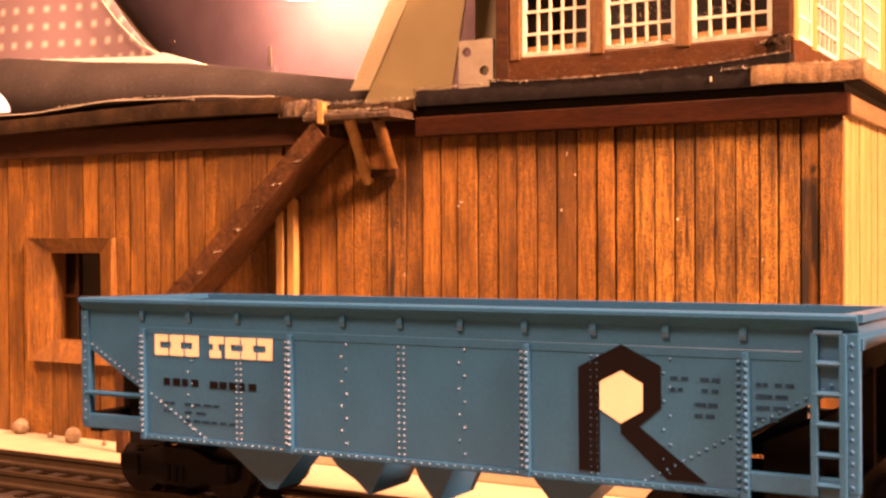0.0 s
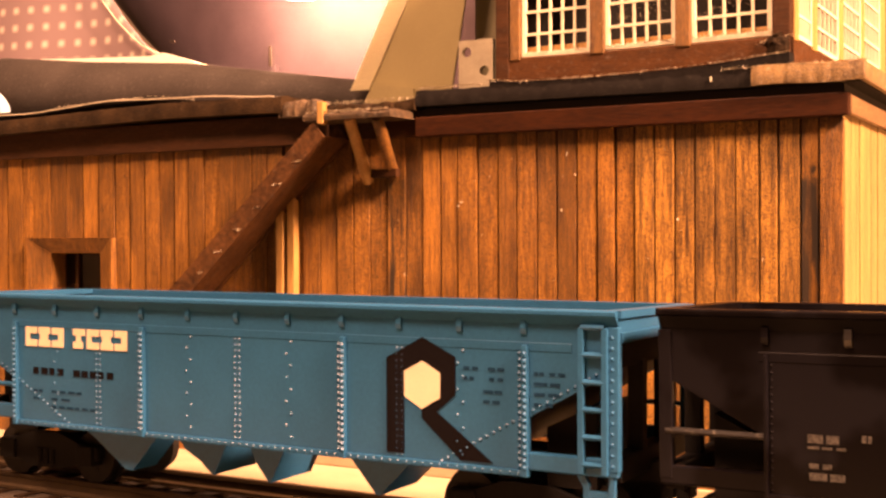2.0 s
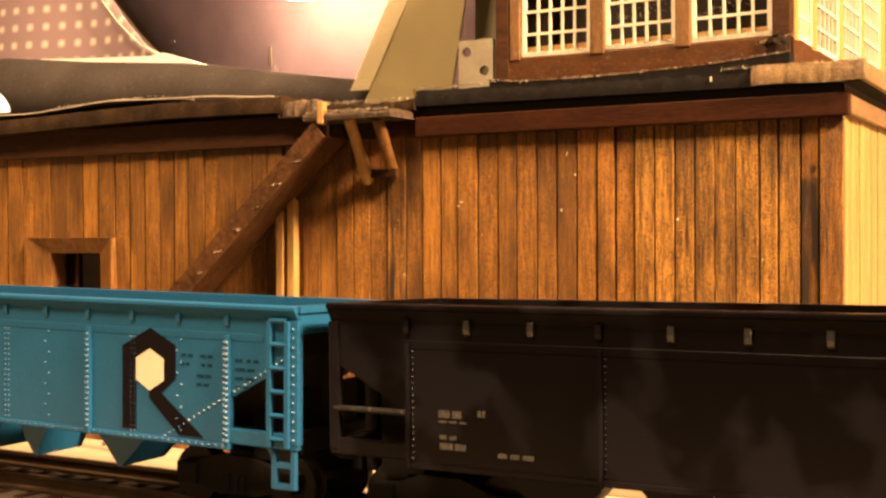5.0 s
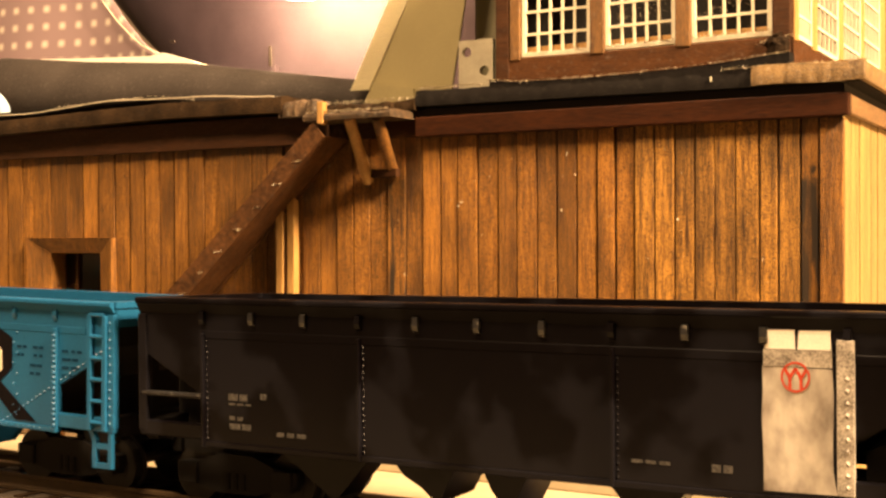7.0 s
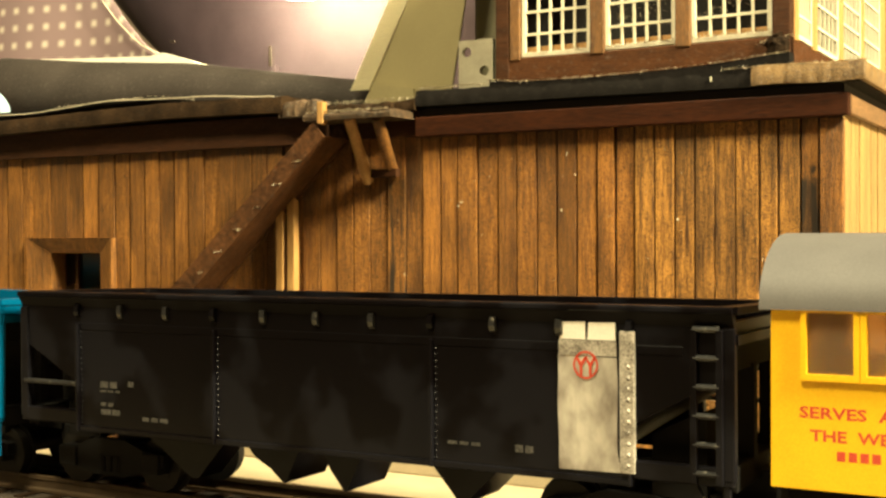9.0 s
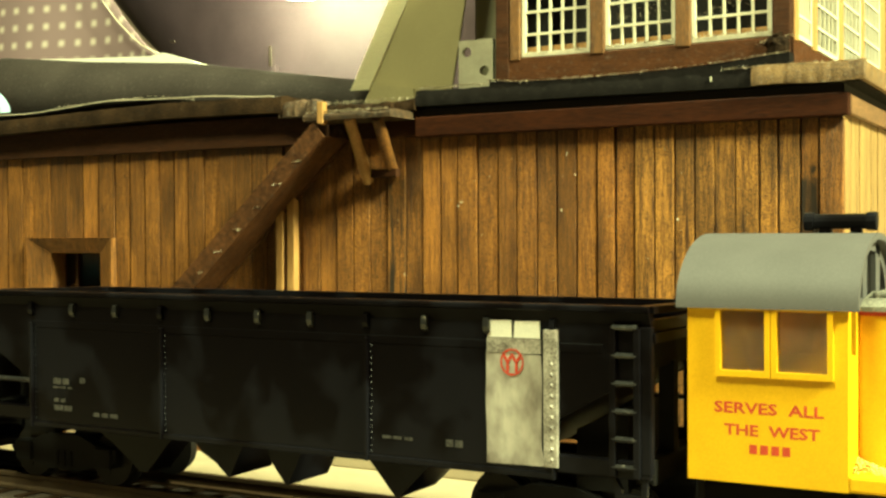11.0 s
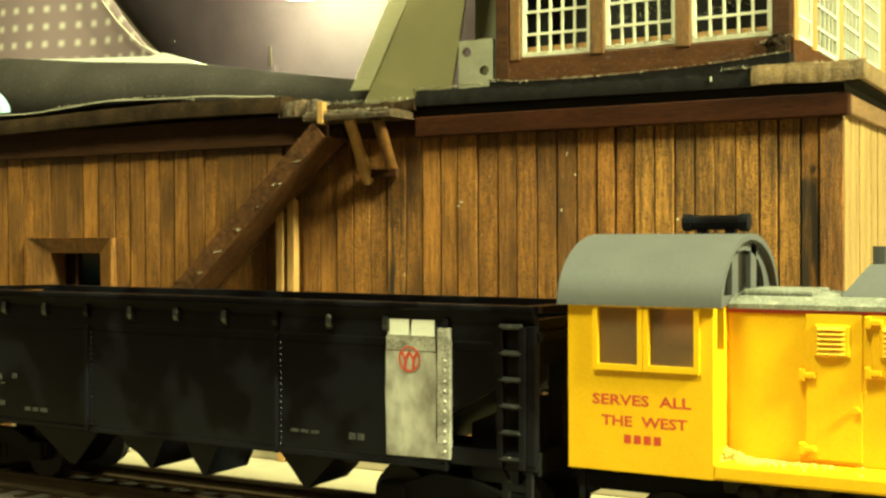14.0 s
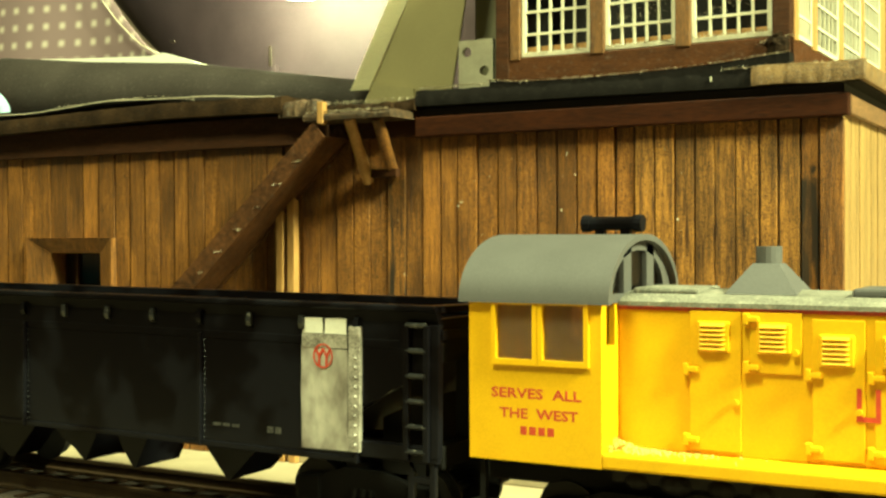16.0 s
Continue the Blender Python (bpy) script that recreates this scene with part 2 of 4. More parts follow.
for s in (-1, 1):
    y = s * 8.75
    prof = [(-1.3, 4.4), (1.3, 4.4), (1.3, 4.9), (0.35, 5.2), (0.35, 6.6), (0.6, 6.8), (0.6, 7.5), (-0.6, 7.5), (-0.6, 6.8), (-0.35, 6.6), (-0.35, 5.2), (-1.3, 4.9)]
    part("rail", prism(B(), [(y + a, b) for a, b in prof], "x", -620, 560), RAIL, track)


# ---- hopper cars: local x along the track, near side at y = -17, z from the rail top ----
RIB = 11.3


def ring(bm, outer, inner, y0, y1):
    a, b = [[(p, [bm.verts.new((p[0], y, p[1])) for y in (y0, y1)]) for p in o] for o in (outer, inner)]
    n = len(a)
    for i in range(n):
        j = (i + 1) % n
        for k in (0, 1):
            bm.faces.new((a[i][1][k], a[j][1][k], b[j][1][k], b[i][1][k]))
        bm.faces.new((a[i][1][0], a[j][1][0], a[j][1][1], a[i][1][1]))
        bm.faces.new((b[i][1][0], b[j][1][0], b[j][1][1], b[i][1][1]))


def truck(car, x, mat):
    tr = part("truck", box(B(), x - 2.2, x + 2.2, -9, 9, 4.5, 8.2, 0.4), mat, car, "dark truck with sprung side frames")
    for s in (-1, 1):
        y = s * 11.0
        bm = B()
        prism(bm, [(x - 14, 5.2), (x - 9, 3.8), (x - 4, 2.6), (x + 4, 2.6), (x + 9, 3.8), (x + 14, 5.2), (x + 14, 7.6), (x + 9, 8.0), (x + 4, 9.8), (x - 4, 9.8), (x - 9, 8.0), (x - 14, 7.6)], "y", y - 1.0, y + 1.0)
        for dx in (-11, 11):
            box(bm, x + dx - 2.2, x + dx + 2.2, y - 1.7, y + 1.7, 3.8, 7.8, 0.4)
        for dx in (-1.8, 0, 1.8):
            rod(bm, (x + dx, y - s * 0.2 + s * 1.0, 3.4), (x + dx, y - s * 0.2 + s * 1.0, 6.4), 0.75)
        part("side_frame", bm, mat, tr)
    wheels = []
    for dx in (-11, 11):
        bm = B()
        rod(bm, (0, -9.5, 0), (0, 9.5, 0), 1.0)
        for s in (-1, 1):
            rod(bm, (0, s * 7.4, 0), (0, s * 9.6, 0), 5.2, 24)
            rod(bm, (0, s * 7.0, 0), (0, s * 7.5, 0), 5.9, 24)
            for k in range(4):
                a = k * math.pi / 2
                box(bm, 2.6 * math.cos(a) - 0.5, 2.6 * math.cos(a) + 0.5, s * 9.6 - 0.15, s * 9.6 + 0.15, 2.6 * math.sin(a) - 0.5, 2.6 * math.sin(a) + 0.5)
        wheels.append(part("wheelset", bm, STEEL, car, "dark metal wheelset", at=pose((x + dx) * MM, 0, 5.2 * MM)))
    return wheels


def hopper_car(mat, label, rivet=1.0, worn=None, near_rim=0.45, far_rim=-0.35):
    # worn: material with highlights and dust painted in; defaults to mat.
    worn = worn or mat
    car = thing("hopper_car", (0, TY, RAILTOP), label, "model train car", "train")
    H, S, L, P = 37.8, 12.6, 72.0, 56.5      # rim height, sill height, half length, outer posts
    # side sheets with slanted ends
    for s in (-1, 1):
        y = s * 17.0
        out = [(-L, H - 0.9), (-L, 29.3), (-P, 21.0), (-P, S), (P, S), (P, 21.0), (L, 29.3), (L, H - 0.9)]
        side = part("side_sheet", prism(B(), out, "y", y - 0.35, y + 0.35), mat, car)
        # flared band and rim; the shell is warped, with the far rim a little lower
        bm = B()
        T = H + (near_rim if s < 0 else far_rim)
        prism(bm, [(y, H - 2.4), (y + s * 1.4, T - 1.05), (y + s * 1.7, T - 0.8), (y + s * 1.7, T - 0.25), (y + s * 1.4, T), (y - s * 0.6, T), (y - s * 0.6, H - 2.4)], "x", -L, L)
        part("rim", bm, mat, car)
        bm = B()
        prism(bm, [(y, H - 6.6), (y + s * 0.45, H - 6.1), (y + s * 0.45, H - 4.9), (y, H - 4.4)], "x", -P - 1, P + 8)
        part("top_band", bm, mat, car)
        # main posts, gussets and rivets
        for k in range(11):
            x = -P + k * RIB
            main = k in (0, 3, 7, 10)
            g = 0.72 if rivet == 1 else 1.0
            bm = B()
            prism(bm, [(y + s * 0.3, H - 3.9), (y + s * 0.95 * g, H - 3.5), (y + s * 1.25 * g, H - 2.7), (y + s * 1.1 * g, H - 1.4), (y + s * 0.3, H - 1.1)], "x", x - 0.5, x + 0.5)
            if main:
                box(bm, x - 0.2, x + (0.85 if rivet == 1 else 0.35), y + s * 0.4 - 0.8, y + s * 0.4 + 0.8, S - 0.5, H - 5.2, 0.18 if rivet == 1 else 0.12)
            part("post" if main else "gusset", bm, mat if main else worn, car)
            bm = B()
            yy = y + s * 0.36
            n = 18
            for i in range(n):
                z = S + 1.0 + i * (H - 6.6 - S) / n
                if main and rivet < 1:
                    dome(bm, x + 0.75, y + s * 0.36, z, 0.5 * rivet, s)
                elif main:
                    dome(bm, x - 0.8, yy, z, 0.5, s)
                    dome(bm, x + 0.4, y + s * 1.2, z, 0.5, s)
                elif rivet < 1:
                    break
                elif k in (2, 5, 8):
                    dome(bm, x - 0.5, yy, z, 0.32 * rivet, s)
                    dome(bm, x + 0.5, yy, z, 0.32 * rivet, s)
                elif i % 2:
                    dome(bm, x + (0.5 if i % 4 == 1 else -0.5), yy, z, 0.36 * rivet, s)
            if bm.verts:
                part("riveted_seam", bm, mat, car)
        bm = B()
        box(bm, -P, P, y + s * 0.35 - 0.45, y + s * 0.35 + 0.45, S - 0.5, S + 0.5, 0.15)
        for i in range(72 if rivet == 1 else 0):
            dome(bm, -P + (i + 0.5) * 2 * P / 72, y + s * 0.8, S + 0.05, 0.3 * rivet, s)
        for e in (-1, 1):
            for i in range(26 if rivet == 1 else 0):
                f = i / 25
                dome(bm, e * (L - 1.2 - f * 29), y + s * 0.36, 29.8 - f * 16.6, 0.40 * rivet, s)
        part("sill", bm, mat, car)
        # end frames: corner posts, end sill, grab bars
        for e in (-1, 1):
            bm = B()
            box(bm, e * (L - 0.8) - 1.0, e * (L - 0.8) + 1.0, y - 0.8, y + 0.8, 14.0, H - 2, 0.25)
            for i in range(13 if rivet == 1 else 0):
                dome(bm, e * (L - 0.8), y + s * 0.8, 15 + i * 1.6, 0.36, s)
            part("corner_post", bm, mat, car)
            bm = B()
            xs = sorted((e * P, e * L))
            box(bm, xs[0], xs[1], y - 0.7, y + 0.7, 13.2, 16.0, 0.3)
            part("end_sill", bm, mat, car)
        # ladder with stirrup at one end, grab bars at the other
        e = -s
        bm = B()
        for x in (e * (L - 1.9), e * (L - 5.7)):
            box(bm, x - 0.5, x + 0.5, y + s * 0.9 - 0.5, y + s * 0.9 + 0.5, 13.5, H - 2.2, 0.15)
        part("ladder_rail", bm, mat, car)
        for i in range(6):
            z = 15.0 + i * 4.13
            part("rung", rod(B(), (e * (L - 5.7), y + s * 1.0, z), (e * (L - 1.9), y + s * 1.0, z), 0.45), worn, car)
        bm = B()
        box(bm, *sorted((e * (L - 1.6), e * (L - 0.6))), y - 0.5, y + 0.5, 6.2, 14.0, 0.15)
        prism(bm, [(e * (L - 7.0), 14), (e * (L - 5.9), 14), (e * (L - 4.6), 11.6), (e * (L - 4.6), 6.2), (e * (L - 5.6), 6.2), (e * (L - 5.6), 11.4)], "y", y - 0.5, y + 0.5)
        for z in (6.7, 10.4):
            box(bm, *sorted((e * (L - 5.1), e * (L - 1.2))), y - 0.4, y + 0.4, z - 0.5, z + 0.5)
        part("stirrup", bm, mat, car)
        z = 20.0 if rivet == 1 else 21.1
        part("grab_bar", rod(B(), (s * (L - 0.8), y + s * 0.5, z), (s * P, y + s * 0.5, z), 0.5), worn, car)
    # end walls: rim, slope sheets, end posts
    for e in (-1, 1):
        bm = B()
        prism(bm, [(e * L, H - 1.1), (e * (L - 0.9), H - 1.1), (e * (L - 0.9), H - 4.4), (e * L - e * 0.2, H - 4.4)], "y", -17, 17)
        prism(bm, [(-17.6, H + near_rim), (17.6, H + far_rim), (17.6, H + far_rim - 1.0), (-17.6, H + near_rim - 1.1)], "x", *sorted((e * (L + 0.6), e * (L - 2.2))))
        prism(bm, [(-17.0, H - 2.9), (17.0, H - 3.3), (17.0, H - 4.6), (-17.0, H - 4.4)], "x", *sorted((e * (L + 0.5), e * (L - 1.0))))
        part("end_rim", bm, mat, car)
        bm = B()
        prism(bm, [(e * (L - 1.5), 30.5), (e * (L - 1.5), 29.5), (e * 44.5, S), (e * 43.0, S + 0.4)], "y", -16.6, 16.6)
        # Black on both cars: shade beneath the ends is put into the colour.
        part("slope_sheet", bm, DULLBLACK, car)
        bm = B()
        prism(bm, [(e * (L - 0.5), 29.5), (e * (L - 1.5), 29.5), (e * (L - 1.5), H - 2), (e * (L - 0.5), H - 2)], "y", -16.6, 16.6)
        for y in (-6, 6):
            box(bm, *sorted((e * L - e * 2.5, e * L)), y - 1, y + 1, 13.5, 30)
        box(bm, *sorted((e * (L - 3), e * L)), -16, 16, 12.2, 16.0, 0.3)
        # Shade on the end wall painted in black, even on the blue car.
        part("end_wall", bm, DULLBLACK, car, "end bulkhead with posts, shade painted black")
        bm = B()
        box(bm, *sorted((e * 40, e * (L + 2))), -3, 3, 10.0, 13.5, 0.3)
        box(bm, *sorted((e * (L + 1), e * (L + 3.3))), -2.2, 2.2, 7.5, 11, 0.5)
        part("coupler", bm, DULLBLACK, car)
    # four funnel outlets
    for o, y1 in (([(-44.5, S + 1), (-38.0, 10.2), (-30.0, 4.7), (-28.2, 4.7), (-22.3, 11.2), (-20.5, S + 1)], -7.7),
                  ([(-18.3, S + 1), (-14.8, 9.7), (-11.4, 8.0), (-8.6, 5.7), (-8.2, 5.7), (-4.0, S + 1)], -2.0),
                  ([(-0.6, S + 1), (1.5, 9.0), (4.4, 5.5), (4.9, 5.5), (9.0, S + 1)], -2.0),
                  ([(20.5, S + 1), (22.3, 11.2), (27.2, 5.6), (27.9, 5.6), (36.0, S + 1)], -2.0)):
        part("outlet", prism(B(), [(x + (0.0 if rivet == 1 else -1.2), z) for x, z in o], "y", -14.2, y1), mat, car)
    # Added dark block in each end opening, standing in for shade there.
    for e in (-1, 1):
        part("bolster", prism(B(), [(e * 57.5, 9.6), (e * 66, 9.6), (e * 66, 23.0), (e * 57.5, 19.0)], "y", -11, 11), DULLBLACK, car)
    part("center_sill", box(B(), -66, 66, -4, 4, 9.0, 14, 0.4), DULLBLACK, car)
    car_wheels = truck(car, -54, DULLBLACK) + truck(car, 54, DULLBLACK)
    return car, car_wheels


blue, blue_wheels = hopper_car(BLUE, "blue plastic hopper car with riveted sides and cream lettering")
black, black_wheels = hopper_car(BLACK, "glossy black plastic hopper car with a worn white panel", 0.5, GLINTBLACK, 1.1, 0.3)


def mark(parent, name, outline, mat, label="", y=-17.42, depth=0.05):
    return part(name, prism(B(), outline, "y", y - depth, y + depth), mat, parent, label)


# blue car: emblem, lettering blocks and data bars (car-local x, z)
OX = 103.3
em = B()
prism(em, [(x + OX, z - RAILTOP) for x, z in ((-71.9, 21.4), (-71.9, 37.0), (-65.0, 40.6), (-58.9, 37.6), (-58.9, 31.5), (-62.3, 28.6), (-52.2, 21.2), (-58.0, 21.2), (-65.2, 27.5), (-65.2, 29.2), (-68.5, 31.0), (-68.5, 21.4))], "y", -17.53, -17.4)
part("emblem", em, INK, blue, "black angular emblem")
mark(blue, "emblem_centre", [(x + OX, z - RAILTOP) for x, z in ((-65.0, 36.7), (-61.7, 34.9), (-61.7, 30.9), (-65.1, 28.9), (-68.4, 30.8), (-68.4, 34.9))], WHITE, "cream hexagon", y=-17.56)


def block_word(x0, x1, z0, z1, n, gap_after):
    """A word drawn as plain notched blocks."""
    step = (x1 - x0) / (n + 0.6)
    x = x0
    for i in range(n):
        a, b, h, w = x, x + step * 0.88, z1 - z0, step * 0.88
        bm = B()
        slot = (i * 3) % 4
        box(bm, a, b, -17.54, -17.4, z0 + h * 0.66, z1)
        box(bm, a + w * (0.0, 0.25, 0.55, 0.12)[slot], a + w * (0.38, 0.62, 1.0, 0.8)[slot], -17.54, -17.4, z0 + h * 0.34, z0 + h * 0.66)
        box(bm, a, b - (w * 0.2 if slot == 1 else 0), -17.54, -17.4, z0, z0 + h * 0.34)
        part("lettering_block", bm, WHITE, blue, "cream block")
        x += step * (1.6 if i == gap_after else 1.0)


block_word(-53.5, -25.8, 27.9, 31.7, 7, 2)


def bars(car, mat, rows, label):
    for x0, x1, z, h in rows:
        n = max(2, int((x1 - x0) / 1.9))
        bm = B()
        for i in range(n):
            a = x0 + (x1 - x0) * i / n
            box(bm, a, a + (x1 - x0) / n * random.uniform(0.62, 0.86), -17.46, -17.4, z, z + h)
        part("marking_bar", bm, mat, car, label)


SMALLINK = material("faded_dark_lettering", (0.006, 0.042, 0.095), 0.6, vary=0.4, bump=0, scale=1200, spec=0.04)
bars(blue, INK, [(-51.5, -42.6, 22.4, 1.35), (-40.5, -29.4, 22.3, 1.35)], "black number bar")
bars(blue, SMALLINK, [(-51.5, -48.5, 18.9, 0.5), (-46.5, -37.5, 18.9, 0.5), (-46.5, -41.0, 17.4, 0.5), (-51.5, -49.5, 17.4, 0.5), (-46.5, -34.0, 15.9, 0.5)], "small dark marking bar")
bars(blue, SMALLINK, [(45.8, 49.0, 28.2, 0.55), (50.2, 53.6, 28.2, 0.55), (45.8, 48.0, 26.6, 0.55), (50.4, 53.4, 26.6, 0.55), (49.4, 53.4, 24.6, 0.55), (49.4, 52.6, 23.0, 0.55), (58.2, 60.0, 27.9, 0.55), (60.8, 63.8, 27.9, 0.55), (58.2, 63.6, 26.3, 0.55), (58.2, 63.0, 24.7, 0.55), (58.2, 62.0, 23.1, 0.55)], "small dark marking bar")

# black car: worn white panel with a red badge, grey marking bars
pan = B()
edge = [(45.0, 13.7)] + [(45.0 + random.uniform(-0.3, 0.25), z) for z in (17, 20.5, 24, 27.5, 30)] + [(44.9, 31.1), (54.4, 30.9)] + [(54.5 + random.uniform(-0.25, 0.3), z) for z in (27.5, 24, 20.5, 17)] + [(55.0, 13.9)]
prism(pan, edge, "y", -17.46, -17.40)
panel = part("white_panel", pan, SILVER, black, "worn white painted panel")
bm = B()
prism(bm, [(45.1, 31.1), (54.4, 31.1), (54.4, 33.4), (45.1, 33.4)], "y", -17.56, -17.40)
for k in range(10):
    dome(bm, 56.5, -18.25, 15.2 + k * 1.62, 0.42)
box(bm, 55.1, 57.4, -18.27, -17.36, 14.0, 35.0, 0.15)
part("white_strip", bm, material("chipped_white_paint", (0.42, 0.38, 0.33), 0.5, vary=0.6, scale=320, colour2=(0.09, 0.075, 0.062), contrast=0.14), panel, "chipped white painted strip with rivets")
bm = B()
cx, cz, r0, r1 = 49.5, 29.7, 2.0, 1.74
ang = [math.tau * i / 28 for i in range(28)]
ring(bm, [(cx + r0 * math.cos(a), cz + r0 * 1.05 * math.sin(a)) for a in ang], [(cx + r1 * math.cos(a), cz + r1 * 1.05 * math.sin(a)) for a in ang], -17.64, -17.58)
for x0, z0, x1, z1 in ((-1.5, 1.2, -0.75, -0.1), (0.0, 1.2, -0.75, -0.1), (-0.75, -0.1, -0.75, -1.6), (0.0, 1.2, 0.75, -0.1), (1.5, 1.2, 0.75, -0.1), (0.75, -0.1, 0.75, -1.6)):
    d = Vector((x1 - x0, z1 - z0)).normalized() * 0.2
    prism(bm, [(cx + x0 - d.y, cz + z0 + d.x), (cx + x0 + d.y, cz + z0 - d.x), (cx + x1 + d.y, cz + z1 - d.x), (cx + x1 - d.y, cz + z1 + d.x)], "y", -17.64, -17.58)
top = B()
for x0, x1 in ((45.3, 49.5), (49.8, 54.3)):
    prism(top, [(x0, 33.5), (x1, 33.5), (x1 - 0.1, 36.2), (x0 + 0.2, 36.1)], "y", -17.6, -17.36)
part("white_patch", top, material("clean_white_paint", (0.86, 0.82, 0.74), 0.3, vary=0.12, scale=400), panel, "clean bright white patch")
part("badge", bm, REDINK, panel, "small round red badge")
GREYINK = material("faded_grey_lettering", (0.075, 0.068, 0.062), 0.6, vary=0.6, bump=0, scale=1500)
bars(black, GREYINK, [(-50.8, -45.8, 20.7, 1.2), (-43.6, -42.0, 21.2, 1.0), (-50.8, -45.0, 19.9, 0.35), (-50.6, -47.0, 17.2, 0.7), (-50.6, -45.0, 15.6, 1.0), (-40.0, -33.5, 15.0, 0.7), (37.6, 41.0, 15.6, 1.1), (25.5, 32.0, 16.0, 0.5)], "faded grey marking bar")

# ---- locomotive: local x from the cab's middle, near side at y = -15.6 ----
GLASS = bpy.data.materials.new("cab_glass")
GLASS.use_nodes = True
gb = GLASS.node_tree.nodes["Principled BSDF"]
gb.inputs["Base Color"].default_value, gb.inputs["Roughness"].default_value = (0.75, 0.66, 0.55, 1), 0.12
gb.inputs["Transmission Weight"].default_value, gb.inputs["IOR"].default_value = 1.0, 1.45

CABGLASS = GLASS.copy()
CABGLASS.name = "dusty_cab_glass"
CABGLASS.node_tree.nodes["Principled BSDF"].inputs["Transmission Weight"].default_value = 0.94
CABGLASS.node_tree.nodes["Principled BSDF"].inputs["Base Color"].default_value = (0.70, 0.54, 0.36, 1)
CABGLASS.node_tree.nodes["Principled BSDF"].inputs["Roughness"].default_value = 0.2
loco = thing("switcher_locomotive", (0, TY, RAILTOP), "yellow plastic diesel switcher with a grey arched cab roof", "model locomotive", "train")
CW, CY, CZ0, CZ1 = 11.3, 15.6, 14.0, 39.2
for s in (-1, 1):
    y0, y1 = sorted((s * CY, s * (CY - 1.0)))
    cab = part("cab_side", box(B(), -CW, CW, y0, y1, CZ0, 29.8), YELLOW, loco)
    for x0, x1 in ((-CW, -6.4), (0.1, 1.6), (8.7, CW)):
        part("window_post", box(B(), x0, x1, y0, y1, 29.8, CZ1), YELLOW, cab)
    for x0, x1 in ((-6.4, 0.1), (1.6, 8.7)):
        bm = B()
        yo = s * (CY + 0.6)
        out, inn = [(x0 - 0.7, 29.2), (x1 + 0.7, 29.2), (x1 + 0.7, 39.0), (x0 - 0.7, 39.0)], [(x0 + 0.1, 30.1), (x1 - 0.1, 30.1), (x1 - 0.1, 38.6), (x0 + 0.1, 38.6)]
        ring(bm, out, inn, *sorted((yo, s * (CY - 0.3))))
        w = part("window_frame", bm, YELLOW, cab)
        pane = part("pane", box(B(), x0, x1, *sorted((s * (CY - 0.7), s * (CY - 0.5))), 29.9, 39.0), CABGLASS, w, "brown-tinted clear pane")
        pane.visible_shadow = False
for e in (-1, 1):
    x0, x1 = sorted((e * CW, e * (CW - 1)))
    bm = B()
    box(bm, x0, x1, -CY + 1, CY - 1, CZ0, 32.4)
    for y0, y1 in ((-CY + 1, -CY + 2.0), (-10.0, 10.0), (CY - 2.0, CY - 1)):
        box(bm, x0, x1, y0, y1, 32.4, CZ1)
    part("cab_end", bm, YELLOW, loco)
part("cab_floor", box(B(), -CW + 1, CW - 1, -CY + 1, CY - 1, CZ0, CZ0 + 1), DULLBLACK, loco)


def arc_pts(w, h, z, n=28):
    return [(w * math.cos(math.pi * i / n), z + h * math.sin(math.pi * i / n)) for i in range(n + 1)]


bm = B()
prism(bm, arc_pts(16.5, 10.7, 38.9) + arc_pts(15.5, 9.7, 38.9)[::-1], "x", -CW - 1.5, CW + 1.5)
bmesh.ops.remove_doubles(bm, verts=bm.verts, dist=0.001)
roof = part("cab_roof", bm, GREY, loco, "grey arched roof", smooth=True)
for e in (-1, 1):
    x = e * (CW - 0.2)
    part("roof_window", prism(B(), arc_pts(15.4, 9.6, 38.9), "x", *sorted((x - e * 0.5, x - e * 0.2))), GLASS, roof, "dark arched end window")
    bm = B()
    prism(bm, arc_pts(15.5, 9.7, 38.9) + arc_pts(11.6, 6.6, 40.4)[::-1], "x", *sorted((x - e * 0.6, x + e * 0.5)))
    for y in (-5.2, 5.2):
        box(bm, *sorted((x - e * 0.6, x + e * 0.5)), y - 1.7, y + 1.7, 39, 38.9 + 9.6 * math.sqrt(1 - (abs(y) / 15.5) ** 2))
    box(bm, *sorted((x - e * 0.6, x + e * 0.5)), -15, 15, 38.9, 40.3)
    part("roof_end_frame", bm, GREY, roof)
bm = B()
rod(bm, (2.4, -0.5, 51.3), (12.4, -0.5, 51.3), 1.15, 12)
for x in (2.8, 11.8):
    rod(bm, (x - 0.7, -0.5, 51.3), (x + 0.7, -0.5, 51.3), 1.4, 12)
for x in (5.2, 9.6):
    box(bm, x - 0.8, x + 0.8, -1.2, 0.2, 48.8, 51.3)
part("horn", bm, BLACK, loco, "black roof horn")
deck = part("deck", box(B(), CW, 112, -CY, CY, CZ0, CZ0 + 2.3, 0.4), YELLOW, loco)
HF = -8.7
part("hood", box(B(), CW, 106, HF, -HF, CZ0 + 2, 38.3, 0.6), YELLOW, loco)
part("stripe", box(B(), CW + 0.1, 106.2, HF - 0.18, -HF + 0.18, 37.9, 38.5), REDINK, loco, "thin red stripe")
bm = B()
prism(bm, [(HF - 0.6, 38.5), (HF - 0.6, 39.2), (HF + 2.0, 40.2), (0, 41.0), (-HF - 2.0, 40.2), (-HF + 0.6, 39.2), (-HF + 0.6, 38.5)], "x", CW + 0.4, 106.6)
